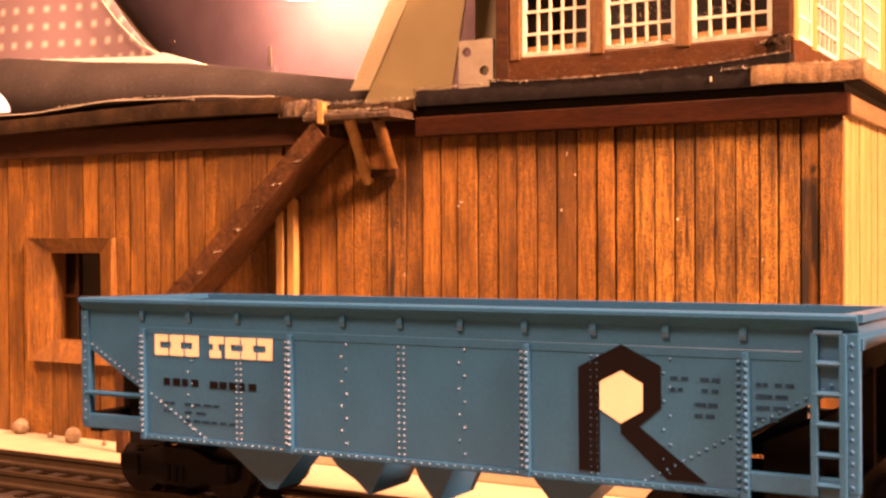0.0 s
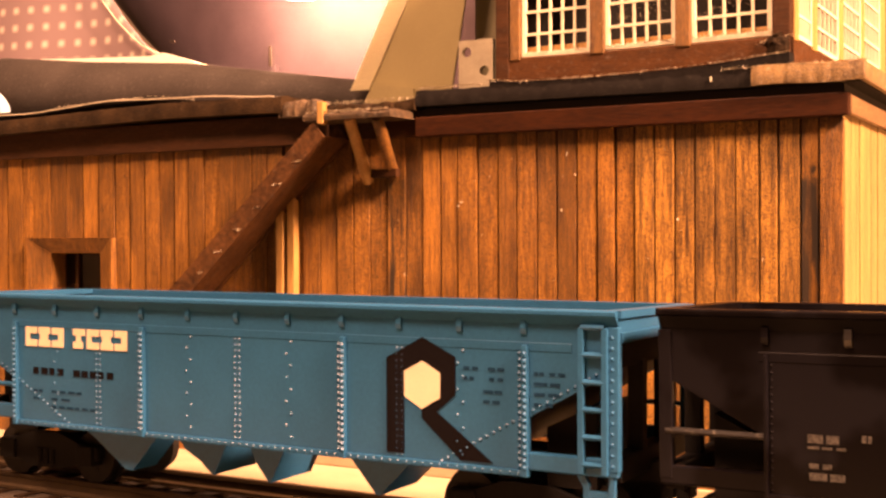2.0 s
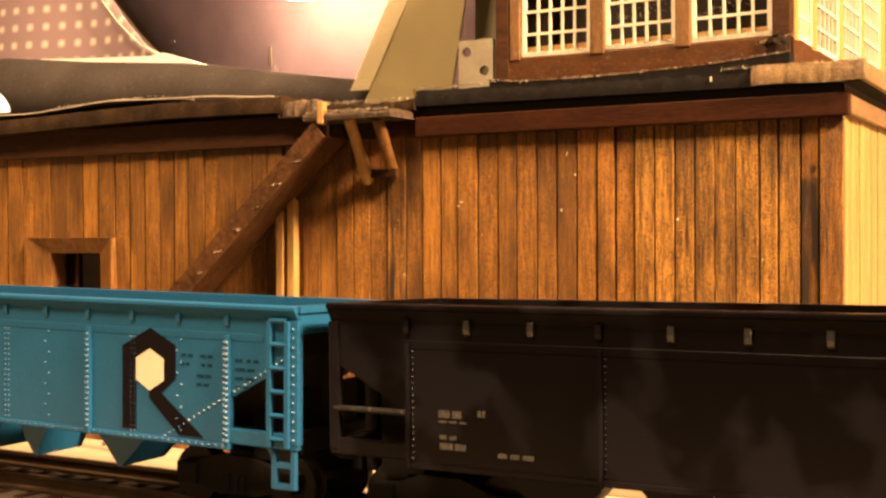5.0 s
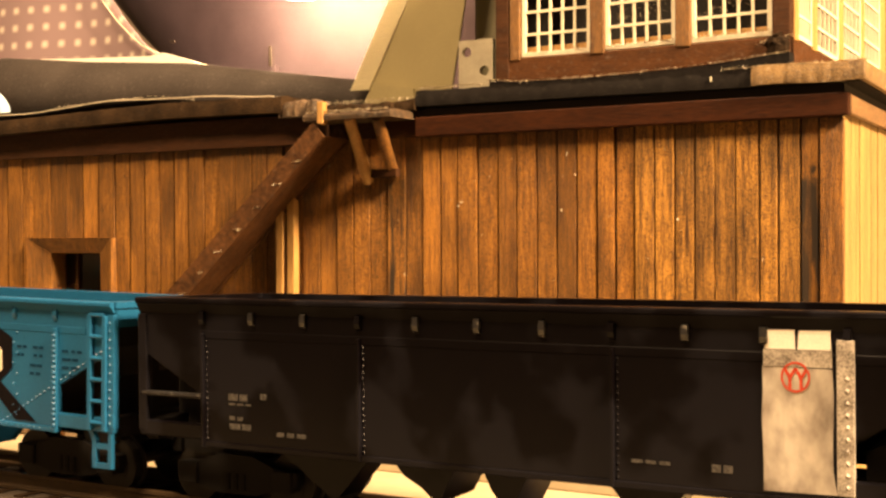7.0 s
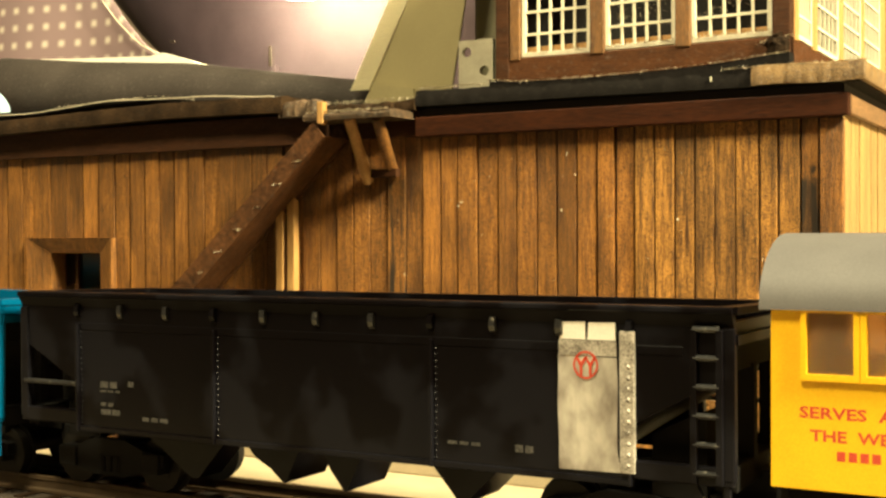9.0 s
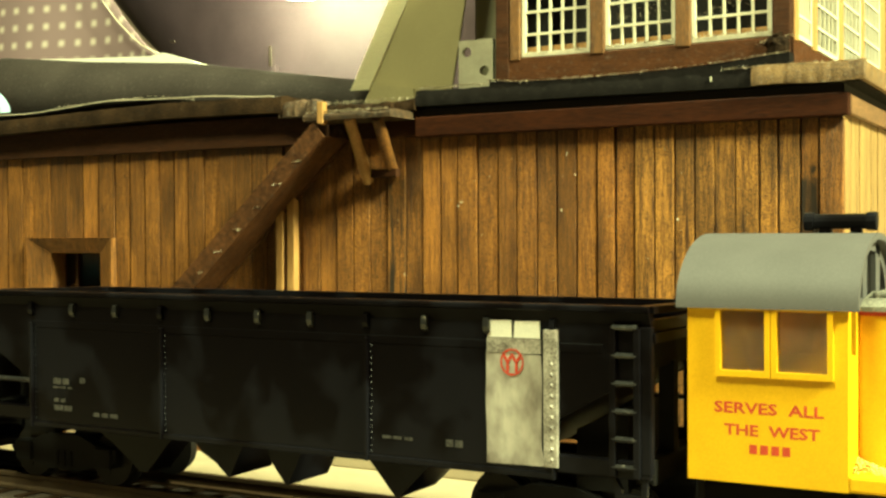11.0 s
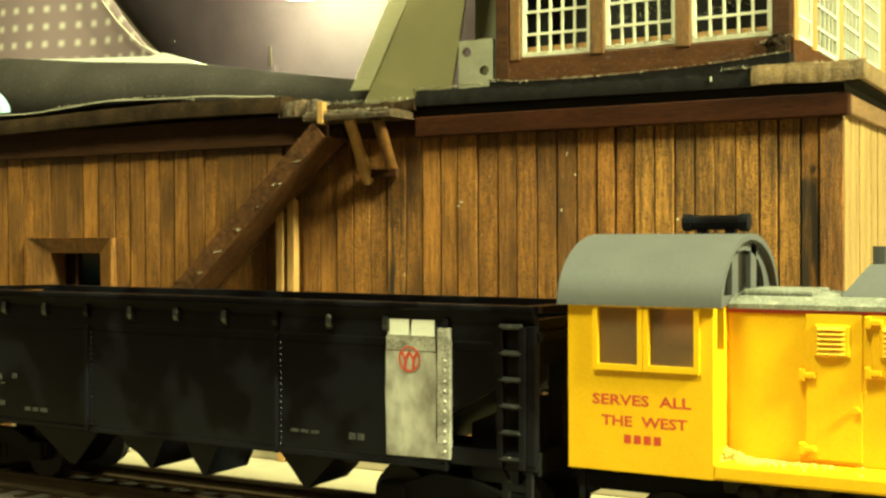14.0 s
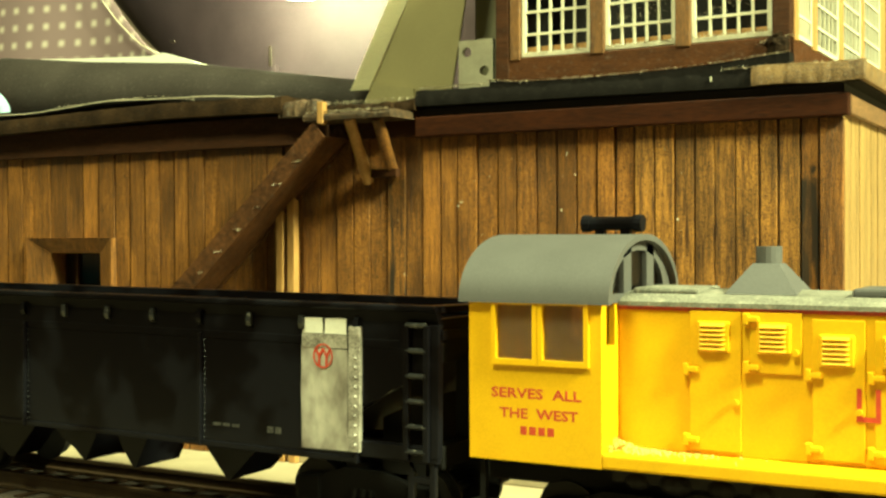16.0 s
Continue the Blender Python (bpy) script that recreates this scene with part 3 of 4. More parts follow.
# Paler than GREY: dust, plus the glare on the hood top put into the colour.
DUSTLITGREY = material("dusty_toplit_grey", (0.26, 0.245, 0.20), 0.6, vary=0.5, scale=250, dust=0.55)
part("hood_roof", bm, DUSTLITGREY, loco, "dusty grey hood roof with top light painted in")
part("roof_hatch", box(B(), CW + 1.5, CW + 12, -6, 6, 40.2, 41.2, 0.4), DUSTLITGREY, loco)
part("roof_hatch", box(B(), 46, 60, -6, 6, 40.2, 41.5, 0.4), GREY, loco)
bm = B()
lo = [bm.verts.new(p) for p in ((27.2, -5.5, 40.4), (38.0, -5.5, 40.4), (38.0, 5.5, 40.4), (27.2, 5.5, 40.4))]
hi = [bm.verts.new(p) for p in ((30.6, -2, 45.0), (34.6, -2, 45.0), (34.6, 2, 45.0), (30.6, 2, 45.0))]
bm.faces.new(lo[::-1]), bm.faces.new(hi)
for i in range(4):
    bm.faces.new((lo[i], lo[(i + 1) % 4], hi[(i + 1) % 4], hi[i]))
stack = part("exhaust_funnel", bm, GREY, loco, "grey tapered exhaust funnel")
part("pipe", rod(B(), (32.6, 0, 44.6), (32.6, 0, 47.6), 2.0, 16), GREY, stack)
# doors with louvres, hinges and knobs
for side in (-1, 1):
    f = side * -HF
    for x0, x1, z0, z1, lz in ((22.9, 30.8, 17.0, 38.0, 34.2), (32.0, 39.6, 29.0, 38.0, 34.2), (41.0, 48.4, 17.0, 37.2, 32.8), (49.6, 57.0, 17.0, 37.2, 32.8), (58.4, 66, 17, 38, 34.2), (67.4, 75, 17, 38, 34.2), (76.4, 84, 17, 38, 34.2), (85.4, 93, 17, 38, 34.2)):
        y0, y1 = sorted((f, f + side * 0.45))
        door = part("hood_door", box(B(), x0, x1, y0, y1, z0, z1, 0.18), YELLOW, loco)
        mx = (x0 + x1) / 2 - 0.2
        y0, y1 = sorted((f, f + side * 1.0))
        lou = part("louvre_panel", box(B(), mx - 2.5, mx + 2.5, y0, y1, lz - 2.3, lz + 2.3, 0.3), YELLOW, door)
        for k in range(6):
            z = lz - 1.9 + k * 0.7
            bm = B()
            prism(bm, [(f + side * 1.0, z), (f + side * 1.45, z), (f + side * 1.0, z + 0.5)], "x", mx - 1.9, mx + 1.9)
            part("slat", bm, YELLOW, lou)
        for z in ([z0 + 1.6, z0 + 12.2] if z0 < 20 else [z0 + 0.9, z1 - 1.0]):
            y0, y1 = sorted((f, f + side * 1.25))
            bm = B()
            box(bm, x0 - 0.9, x0 + 0.1, y0, y1, z - 0.9, z + 0.9, 0.25)
            box(bm, x0 - 0.2, x0 + 1.5, y0, y1 - (0.2 if side > 0 else 0), z - 0.4, z + 0.4, 0.15)
            part("hinge", bm, YELLOW, door)
        part("knob", rod(B(), (x1 - 0.8, f, z0 + (z1 - z0) * 0.36), (x1 - 0.8, f + side * 1.2, z0 + (z1 - z0) * 0.36), 0.5, 8), YELLOW, door)
# red word on the hood as a plain shape
bm = B()
box(bm, 47.2, 47.9, HF - 0.56, HF - 0.42, 22.9, 27.6), box(bm, 49.8, 50.5, HF - 0.56, HF - 0.42, 22.9, 27.6), box(bm, 47.9, 49.8, HF - 0.56, HF - 0.42, 22.9, 23.6)
part("emblem_bar", bm, REDINK, loco, "red painted shape")
bm = B()
for i in range(420):
    x, y = CW + abs(random.gauss(0, 7.0)), HF - 0.4 - abs(random.gauss(0, 2.2))
    if y > -CY:
        r = random.uniform(0.08, 0.24)
        bmesh.ops.create_icosphere(bm, subdivisions=1, radius=r, matrix=Matrix.Translation((x, y, CZ0 + 2.3 + r * 0.5 + max(0, 1.6 - (x - CW) * 0.35) * random.random())))
part("deck_grit", bm, material("yellow_grit", (0.80, 0.60, 0.12), 0.8, vary=0.3), loco, "loose pale yellow grit", smooth=False)
loco_frame = part("underframe", box(B(), -CW - 1, 110, -9, 9, 9.5, CZ0, 0.5), DULLBLACK, loco)
bm = B()
for x in (16, 22, 29, 35, 44, 52):
    bmesh.ops.create_icosphere(bm, subdivisions=2, radius=random.uniform(1.6, 2.6), matrix=Matrix.Translation((x, -12.5, 12.2)) @ Matrix.Diagonal((1.3, 0.9, 0.8, 1)))
box(bm, 12, 60, -13.2, -9, 11.8, 13.9, 0.3)
part("side_gear", bm, STEEL, loco, "dark brake gear under the deck")
part("footboard", box(B(), -CW - 0.5, -CW + 5, -15, -12, 6.0, 7.0, 0.2), DULLBLACK, loco)
part("step_hanger", box(B(), -CW + 1, -CW + 2, -14, -13, 6.5, CZ0), DULLBLACK, loco)
part("coupler", box(B(), -CW - 5, -CW, -2, 2, 8, 11, 0.5), DULLBLACK, loco)
loco_wheels = truck(loco, 14, DULLBLACK) + truck(loco, 88, DULLBLACK)


def fit_letters(text, x0, x1, z, h, mat, car, y):
    ob = letters(text, h / 0.73, mat, car, x0, y, z, label="red lettering")
    xs = [v.co.x for v in ob.data.vertices]
    k = (x1 - x0) * MM / (max(xs) - min(xs))
    ob.data.transform(Matrix.Diagonal((k, 1, 1, 1)))


fit_letters("SERVES  ALL", -7.4, 8.0, 24.0, 1.6, REDINK, loco, -CY - 0.016)
fit_letters("THE  WEST", -5.9, 7.5, 20.85, 1.6, REDINK, loco, -CY - 0.016)
for i in range(4):
    part("number_bar", box(B(), -2.3 + i * 1.55, -1.2 + i * 1.55, -CY - 0.03, -CY + 0.02, 18.3, 19.6), REDINK, loco, "small red bar")

# ---- wooden building ----
WY, WX0, WX1, WZ = 248.0, -440.0, -48.5, 80.2
house = thing("wooden_freight_house", (0, 0, 0), "brown planked wooden model building with a flat tar roof", "model building")
HX0, HX1, HZ0, HZ1 = -269.0, -249.6, 27.4, 52.5      # window opening
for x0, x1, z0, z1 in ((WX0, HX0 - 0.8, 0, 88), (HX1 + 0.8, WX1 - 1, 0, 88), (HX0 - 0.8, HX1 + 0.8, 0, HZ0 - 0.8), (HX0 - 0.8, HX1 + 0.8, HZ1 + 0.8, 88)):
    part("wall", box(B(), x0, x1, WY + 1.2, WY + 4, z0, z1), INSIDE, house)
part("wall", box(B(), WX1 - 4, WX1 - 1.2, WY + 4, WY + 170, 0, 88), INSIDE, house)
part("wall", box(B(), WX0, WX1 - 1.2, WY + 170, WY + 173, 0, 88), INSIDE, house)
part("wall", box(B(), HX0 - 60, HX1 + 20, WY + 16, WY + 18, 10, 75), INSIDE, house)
STAIN = material("black_stained_plank", (0.42, 0.18, 0.034), 0.5, vary=0.5, grain=(1, 1, 0.12), scale=600, bump=0.6, colour2=(0.05, 0.02, 0.007), fine=5000, stain=(30, 69), pores=0.7, blotch=0.4)
WORN = material("scraped_plank", (0.45, 0.21, 0.036), 0.55, vary=0.6, grain=(1, 1, 0.05), scale=900, bump=0.6, colour2=(0.06, 0.023, 0.006), fine=5000, contrast=0.12, pores=0.8, per_object=0.22, blotch=0.5)
joints = [-280.8 + 6.1 * k for k in (-3, -2, -1)] + [-280.8, -275.6, -269.2, -262.9, -256.4, -250.3, -244.1, -238.6, -233.0, -227.7, -222.7, -217.5, -212.1, -207.1, -201.5, -196.1, -191.3, -186.0, -180.1, -174.8, -169.7, -164.8, -160.0, -155.0, -149.9, -145.2, -140.3, -135.6, -130.5, -125.1, -120.4, -115.4, -110.4, -105.8, -100.8, -96.6, -92.1, -87.7, -83.1, -78.8, -74.5, -70.1, -65.3, -61.3, -57.0, -53.2]
joints = [-400 + 5.6 * k for k in range(18)] + joints
for x0, x1 in zip(joints, joints[1:]):
    gap = random.choice((0.15, 0.2, 0.25, 0.3, 0.45, 0.6))
    front = WY - random.uniform(0, 0.35)
    spans = [(0.0, 82.0)]
    if x1 > HX0 - 5 and x0 < HX1 + 5:
        spans = [(0.0, HZ0 - 3), (HZ1 + 2, 82.0)]
    mid = (x0 + x1) / 2
    mat = STAIN if -57.5 < mid < -53 or -154 < mid < -151 else WORN if -93 < mid < -53 else PLANK
    for z0, z1 in spans:
        bm = box(B(), x0 + gap / 2, x1 - gap / 2, front, WY + 1.2, z0, z1, 0.14)
        bmesh.ops.rotate(bm, verts=bm.verts, cent=(mid, WY, 40), matrix=Matrix.Rotation(radians(random.uniform(-0.12, 0.12)), 3, "Y"))
        part("plank", bm, mat, house)
for x, z, w, h in ((-135.0, 64.6, 0.9, 0.25), (-135.5, 63.6, 0.3, 0.5), (-109.4, 62.2, 0.3, 0.5), (-82.6, 59.8, 0.25, 0.7), (-74.6, 88.5, 0.35, 1.0), (-150.3, 47.5, 0.35, 0.35)):
    yy = WY - 2.95 if z > 80 else WY - 0.36
    part("paint_fleck", box(B(), x, x + w, yy - 0.1, yy, z, z + h, 0.05), SASH, house)
part("footing", box(B(), -200.0, WX1 + 0.6, WY - 1.3, WY + 3.6, 0, 3.3, 0.4), BOARD, house, "beige footing strip")
part("corner_board", box(B(), -53.0, WX1, WY - 0.8, WY + 1.2, 0, WZ, 0.25), PLANK, house)
y = WY
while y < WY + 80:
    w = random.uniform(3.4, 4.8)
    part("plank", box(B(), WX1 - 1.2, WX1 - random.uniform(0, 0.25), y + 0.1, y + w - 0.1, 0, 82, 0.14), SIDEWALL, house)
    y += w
# deep picture-frame window with splayed sides
bm = B()
o4, i4 = [(-277.0, 21.4), (-243.9, 21.4), (-243.9, 56.8), (-277.0, 56.8)], [(HX0, HZ0), (HX1, HZ0), (HX1, HZ1), (HX0, HZ1)]
vo, vi, vb, vw = [[bm.verts.new((x, yy, z)) for x, z in q] for q, yy in ((o4, WY - 2.2), (i4, WY - 0.4), (i4, WY + 5.5), (o4, WY))]
for i in range(4):
    j2 = (i + 1) % 4
    bm.faces.new((vo[i], vo[j2], vi[j2], vi[i])), bm.faces.new((vi[i], vi[j2], vb[j2], vb[i])), bm.faces.new((vw[i], vw[j2], vo[j2], vo[i]))
win = part("window", bm, PLANK, house, "deep splayed brown window frame")
part("mullion", box(B(), -263.6, -262.9, WY + 4.2, WY + 5.0, HZ0, HZ1), DARKWOOD, win)
part("mullion", box(B(), HX0, HX1, WY + 4.2, WY + 5.0, 39.6, 40.2), DARKWOOD, win)
pane = part("pane", box(B(), HX0, HX1, WY + 5.0, WY + 5.3, HZ0, HZ1), GLASS, win, "dusty pane")
# fascia and eaves
FASCIA = material("red_brown_fascia", (0.040, 0.0105, 0.0022), 0.6, vary=0.45, grain=(0.1, 1, 1), scale=500, bump=0.35, fine=4000, spec=0.12)
WEATHERED = material("weathered_side_wood", (0.20, 0.105, 0.04), 0.6, vary=0.4, grain=(1, 0.1, 1), scale=500, bump=0.4)
EAVEWOOD = material("dusty_eave_wood", (0.24, 0.14, 0.045), 0.75, vary=0.7, scale=300, bump=1.0, dust=0.25, fine=3000, colour2=(0.05, 0.028, 0.012))
part("fascia", box(B(), -146, WX1 + 1.4, WY - 2.3, WY, WZ, 84.9, 0.35), FASCIA, house)
# Recessed black strips added to paint the shadow gap between eave and fascia.
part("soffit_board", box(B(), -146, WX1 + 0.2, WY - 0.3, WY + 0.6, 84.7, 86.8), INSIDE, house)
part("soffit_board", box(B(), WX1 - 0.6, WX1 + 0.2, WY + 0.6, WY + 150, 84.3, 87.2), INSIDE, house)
part("fascia", box(B(), WX0, -171, WY - 1.6, WY, WZ - 0.4, 87.5, 0.3), DARKWOOD, house)
part("fascia", box(B(), -171, -146, WY - 1.2, WY, WZ + 0.3, 86.5, 0.3), DARKWOOD, house)
part("fascia", box(B(), WX1, WX1 + 1.4, WY + 0.9, WY + 150, WZ + 0.6, 84.6, 0.3), WEATHERED, house, "weathered side fascia")


def rough_slab(x0, x1, y0, y1, z0, z1, amp, nx, seed, lift=None):
    """A slab with a ragged, uneven top and front edge."""
    bm = B()
    rng = random.Random(seed)
    cols = []
    for i in range(nx + 1):
        x = x0 + (x1 - x0) * i / nx
        up = lift(i / nx) if lift else 0
        a, b = rng.uniform(-amp, amp), rng.uniform(-amp, amp)
        prof = ((y0 + a * 0.9, z0 + up + b * 0.2), (y0 - 0.15 + a, (z0 + z1) / 2 + up), (y0 + 0.4 + a, z1 - 0.35 + up + b * 0.7), (y0 + 2.2, z1 + up + b), (y0 + 5, z1 + up * 0.4 + b * 0.6), (y1, z1), (y1, z0))
        cols.append([bm.verts.new((x, q, r)) for q, r in prof])
    for c, d in zip(cols, cols[1:]):
        for k in range(7):
            bm.faces.new((c[k], d[k], d[(k + 1) % 7], c[(k + 1) % 7]))
    bm.faces.new(cols[0]), bm.faces.new(cols[-1][::-1])
    return bm


part("eave", rough_slab(WX0, -183, WY - 5.0, WY + 176, 87.4, 91.8, 0.16, 110, 3, lambda f: 0.8 * math.sin(f * 9)), DUSTHAZEROOF, house, "dusty dark tar roof edge", smooth=True)
part("eave", rough_slab(-183, -145.5, WY - 3.0, WY + 176, 86.6, 89.2, 0.4, 40, 4), DUSTHAZEROOF, house, "broken dusty roof edge", smooth=True)
part("eave", rough_slab(-145.5, -44.9, WY - 2.8, WY + 176, 86.7, 90.6, 0.12, 90, 5, lambda f: 0.7 * (1 - f)), ROOF, house, "black tar roof edge", smooth=True)
part("eave_end", rough_slab(-66.0, -44.0, WY - 3.5, WY - 1, 87.0, 91.2, 0.14, 34, 6, lambda f: 0.2 * math.sin(f * 7)), EAVEWOOD, house, "pale dusty glue on the eave", smooth=True)
part("eave_end", box(B(), -46, -43.9, WY - 3.2, WY + 150, 87.0, 90.9, 0.5), EAVEWOOD, house)
part("eave_trim", rough_slab(-184, -172, WY - 4.6, WY - 1.4, 86.6, 90.6, 0.6, 16, 7), GLUE, house, "splintered pale wood end", smooth=True)
# shingle lifted from the roof edge
bm = B()
pts = [(-330, 92.6), (-262, 93.6), (-245, 94.2), (-226, 94.6), (-219, 93.6), (-212, 92.6), (-200, 92.4)]
prism(bm, pts + [(x, z - 0.9) for x, z in pts[::-1]], "y", WY - 3.9, WY + 4)
part("roofing_sheet", bm, ROOF, house, "curled black roofing sheet")
# curled strip along the foot of the upper storey
bm = B()
pts = [(-126, 92.4), (-120, 91.6), (-112, 91.5), (-104, 91.3), (-94, 91.4), (-84, 91.7), (-74, 92.2), (-66, 92.8), (-58.5, 93.5)]
prism(bm, pts + [(-58.5, 89.5), (-126, 89.5)], "y", WY - 2.6, WY + 1.5)
part("flashing_strip", bm, ROOF, house, "curled black tar paper strip")

# ---- upper storey with gridded windows ----
UY, UX0, UX1 = WY + 4, -127.0, -59.5
POSTWOOD = material("brown_post", (0.20, 0.092, 0.022), 0.6, vary=0.5, grain=(1, 1, 0.2), scale=500, bump=0.5, dust=0.1, fine=3500, colour2=(0.06, 0.026, 0.008))
BASEBOARD = material("dusty_brown_board", (0.085, 0.030, 0.008), 0.65, vary=0.5, grain=(0.3, 1, 1), scale=450, bump=0.5, dust=0.08, spec=0.15, fine=3500, colour2=(0.04, 0.016, 0.006))
upper = part("upper_storey", box(B(), UX0, UX1, UY - 1.2, UY + 0.6, 90.0, 97.6, 0.3), BASEBOARD, house, "dark brown upper storey with cream sashes")
part("board", box(B(), UX1 - 1.8, UX1, UY + 0.6, UY + 110, 90.0, 97.6, 0.3), BASEBOARD, upper)
for x0, x1, m in ((UX0, -123.6, DARKWOOD), (-123.4, -120.8, POSTWOOD), (-103.6, -100.2, POSTWOOD), (-84.0, -80.6, POSTWOOD), (-63.3, UX1, DARKWOOD)):
    part("post", box(B(), x0, x1, UY - 1.5, UY + 1.5, 90.5 if m is DARKWOOD else 97.0, 150, 0.3), m, upper)
for y0, y1 in ((UY + 1.5, UY + 5), (UY + 18, UY + 22.5), (UY + 46, UY + 51), (UY + 74, UY + 78), (UY + 102, UY + 110)):
    part("post", box(B(), UX1 - 2.6, UX1 + 0.3, y0, y1, 97, 150, 0.3), PALE, upper)
part("board", box(B(), UX0, UX1, UY - 1.2, UY + 111, 150, 153), DARKWOOD, upper)
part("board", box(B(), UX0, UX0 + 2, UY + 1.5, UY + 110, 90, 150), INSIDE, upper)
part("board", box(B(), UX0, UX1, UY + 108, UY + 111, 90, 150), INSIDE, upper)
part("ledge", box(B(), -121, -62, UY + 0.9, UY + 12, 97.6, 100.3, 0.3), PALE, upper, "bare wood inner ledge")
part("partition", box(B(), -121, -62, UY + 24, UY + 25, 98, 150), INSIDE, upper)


def sash(width, height, cols, row_h):
    """A cream sash in its own x, z plane, facing -y."""
    ob = new("window")
    r = 1.0
    for x0, x1, z0, z1 in ((0, width, 0, 1.1), (0, r, 1.1, height), (width - r, width, 1.1, height)):
        part("sash_rail", box(B(), x0, x1, -0.5, 0.5, z0, z1, 0.15), SASH, ob)
    for i in range(1, cols):
        x = r + (width - 2 * r) * i / cols
        part("muntin", box(B(), x - 0.26, x + 0.26, -0.3, 0.3, 1.1, height), SASH, ob)
    z = row_h
    while z < height:
        part("muntin", box(B(), r, width - r, -0.36, 0.24, z - 0.28, z + 0.28), SASH, ob)
        z += 5.1
    return ob


for x0, x1, tilt in ((-120.7, -103.7, 0.3), (-100.2, -84.0, -0.6), (-80.6, -63.4, -0.8)):
    w = sash(x1 - x0, 50, 5, 5.2)
    w.parent = upper
    w.matrix_basis = pose(x0 * MM, (UY - 0.1) * MM, 97.7 * MM, 0, tilt, 0)
    tagged(w, "cream gridded sash")
for y0, y1 in ((UY + 5, UY + 18), (UY + 22.5, UY + 46), (UY + 51, UY + 74), (UY + 78, UY + 102)):
    w = sash(y1 - y0, 50, 5, 5.2)
    w.parent = upper
    w.matrix_basis = pose((UX1 - 0.4) * MM, y0 * MM, 97.7 * MM, 0, 0, 90)
    tagged(w, "cream gridded sash")

# ---- outside stair with landing, brackets and props ----
STAIRWOOD = material("brown_stair_wood", (0.105, 0.042, 0.013), 0.65, vary=0.5, grain=(0.3, 1, 0.3), scale=500, bump=0.5, dust=0.06, fine=3500, spec=0.2)
stair = thing("outside_stair", (0, 0, 0), "dark brown wooden outside stair with a broken landing", "stair")
SX, SZ, K = -168.2, 84.0, 0.897
for y0, y1 in ((WY - 12.4, WY - 11.4), (WY - 2.0, WY - 1.0)):
    bm = B()
    prism(bm, [(SX, SZ), (SX - (SZ - 24) / K, 24), (SX - (SZ - 24) / K + 4.2, 20.6), (SX + 3, SZ - 3.5)], "y", y0, y1)
    part("stringer", bm, STAIRWOOD, stair)
for i in range(4, 15):
    z = 5.4 * (i + 1)
    x = SX - (SZ - z) / K
    part("tread", box(B(), x + 0.4, x + 4.8, WY - 11.4, WY - 2.0, z - 1.4, z - 0.6, 0.15), DARKWOOD, stair)
bm = B()
prism(bm, [(SX + 2.0, SZ - 3.1), (SX - (SZ - 24) / K + 3.0, 22.2), (SX - (SZ - 24) / K + 4.0, 21.6), (SX + 2.9, SZ - 3.4)], "y", WY - 11.4, WY - 2.0)
for y in (WY - 11.9, WY - 1.5):
    part("stair_post", box(B(), -232.0, -229.2, y - 1.0, y + 1.0, 0, 25.0, 0.2), DARKWOOD, stair)
part("riser_board", bm, STAIRWOOD, stair)
part("landing", rough_slab(-171, -146.5, WY - 12.5, WY - 1.2, 84.4, 86.2, 0.25, 14, 11), GLUE, stair, "dusty broken landing", smooth=True)
for p0, p1 in (((-158.7, WY - 11, 84.6), (-159.7, WY - 1.2, 70.0)), ((-150.95, WY - 11, 84.4), (-153.0, WY - 1.2, 73.0))):
    part("bracket", rod(B(), p0, p1, 1.4, 12), PALE if p0[0] < -155 else PLANK, stair, "round wooden bracket")
part("cleat", box(B(), -160, -151, WY - 2.6, WY - 0.6, 71.0, 73.0, 0.2), DARKWOOD, stair)
part("stub", box(B(), -166.6, -165.0, WY - 12.9, WY - 11, 83.5, 88.8, 0.2), PALE, stair)
for x, h in ((-185.6, 67.9), (-182.1, 67.4)):
    part("prop", box(B(), x - 1.15, x + 1.15, WY - 2.8, WY - 0.6, 0, h, 0.3), PALE, stair, "pale bare wood prop")

# ---- clutter on and behind the roof ----
roll = thing("roofing_roll", (0, 0, 0), "black shiny roll lying on the tar roof", "roll")
bm = B()
spine = [(-347, 105.5, 14.2), (-345, 105.5, 15.2), (-305, 103.5, 12.9), (-262, 101.7, 11.1), (-228, 98.9, 8.8), (-196, 96.4, 6.6)]
loops = [[bm.verts.new((x, 300 + r * math.cos(math.tau * i / 40), z + r * math.sin(math.tau * i / 40))) for i in range(40)] for x, z, r in spine]
for a, b in zip(loops, loops[1:]):
    for i in range(40):
        bm.faces.new((a[i], a[(i + 1) % 40], b[(i + 1) % 40], b[i]))
bm.faces.new(loops[0])
part("sheet", bm, LEATHER, roll, smooth=True)
bm = B()
bmesh.ops.create_uvsphere(bm, u_segments=32, v_segments=12, radius=6.6, matrix=Matrix.Translation((-196, 300, 96.4)) @ Matrix.Diagonal((0.5, 1, 1, 1)))
part("rolled_end", bm, LEATHER, roll, smooth=True)
bag_rows = [(0, -459, 86), (60, -460, 91), (122, -462, 94), (171, -464, 101), (194, -469, 123), (221, -477, 143), (271, -479, 160), (332, -479, 168), (370, -479, 148), (384, -479, 74)]
bm = B()
loops = []
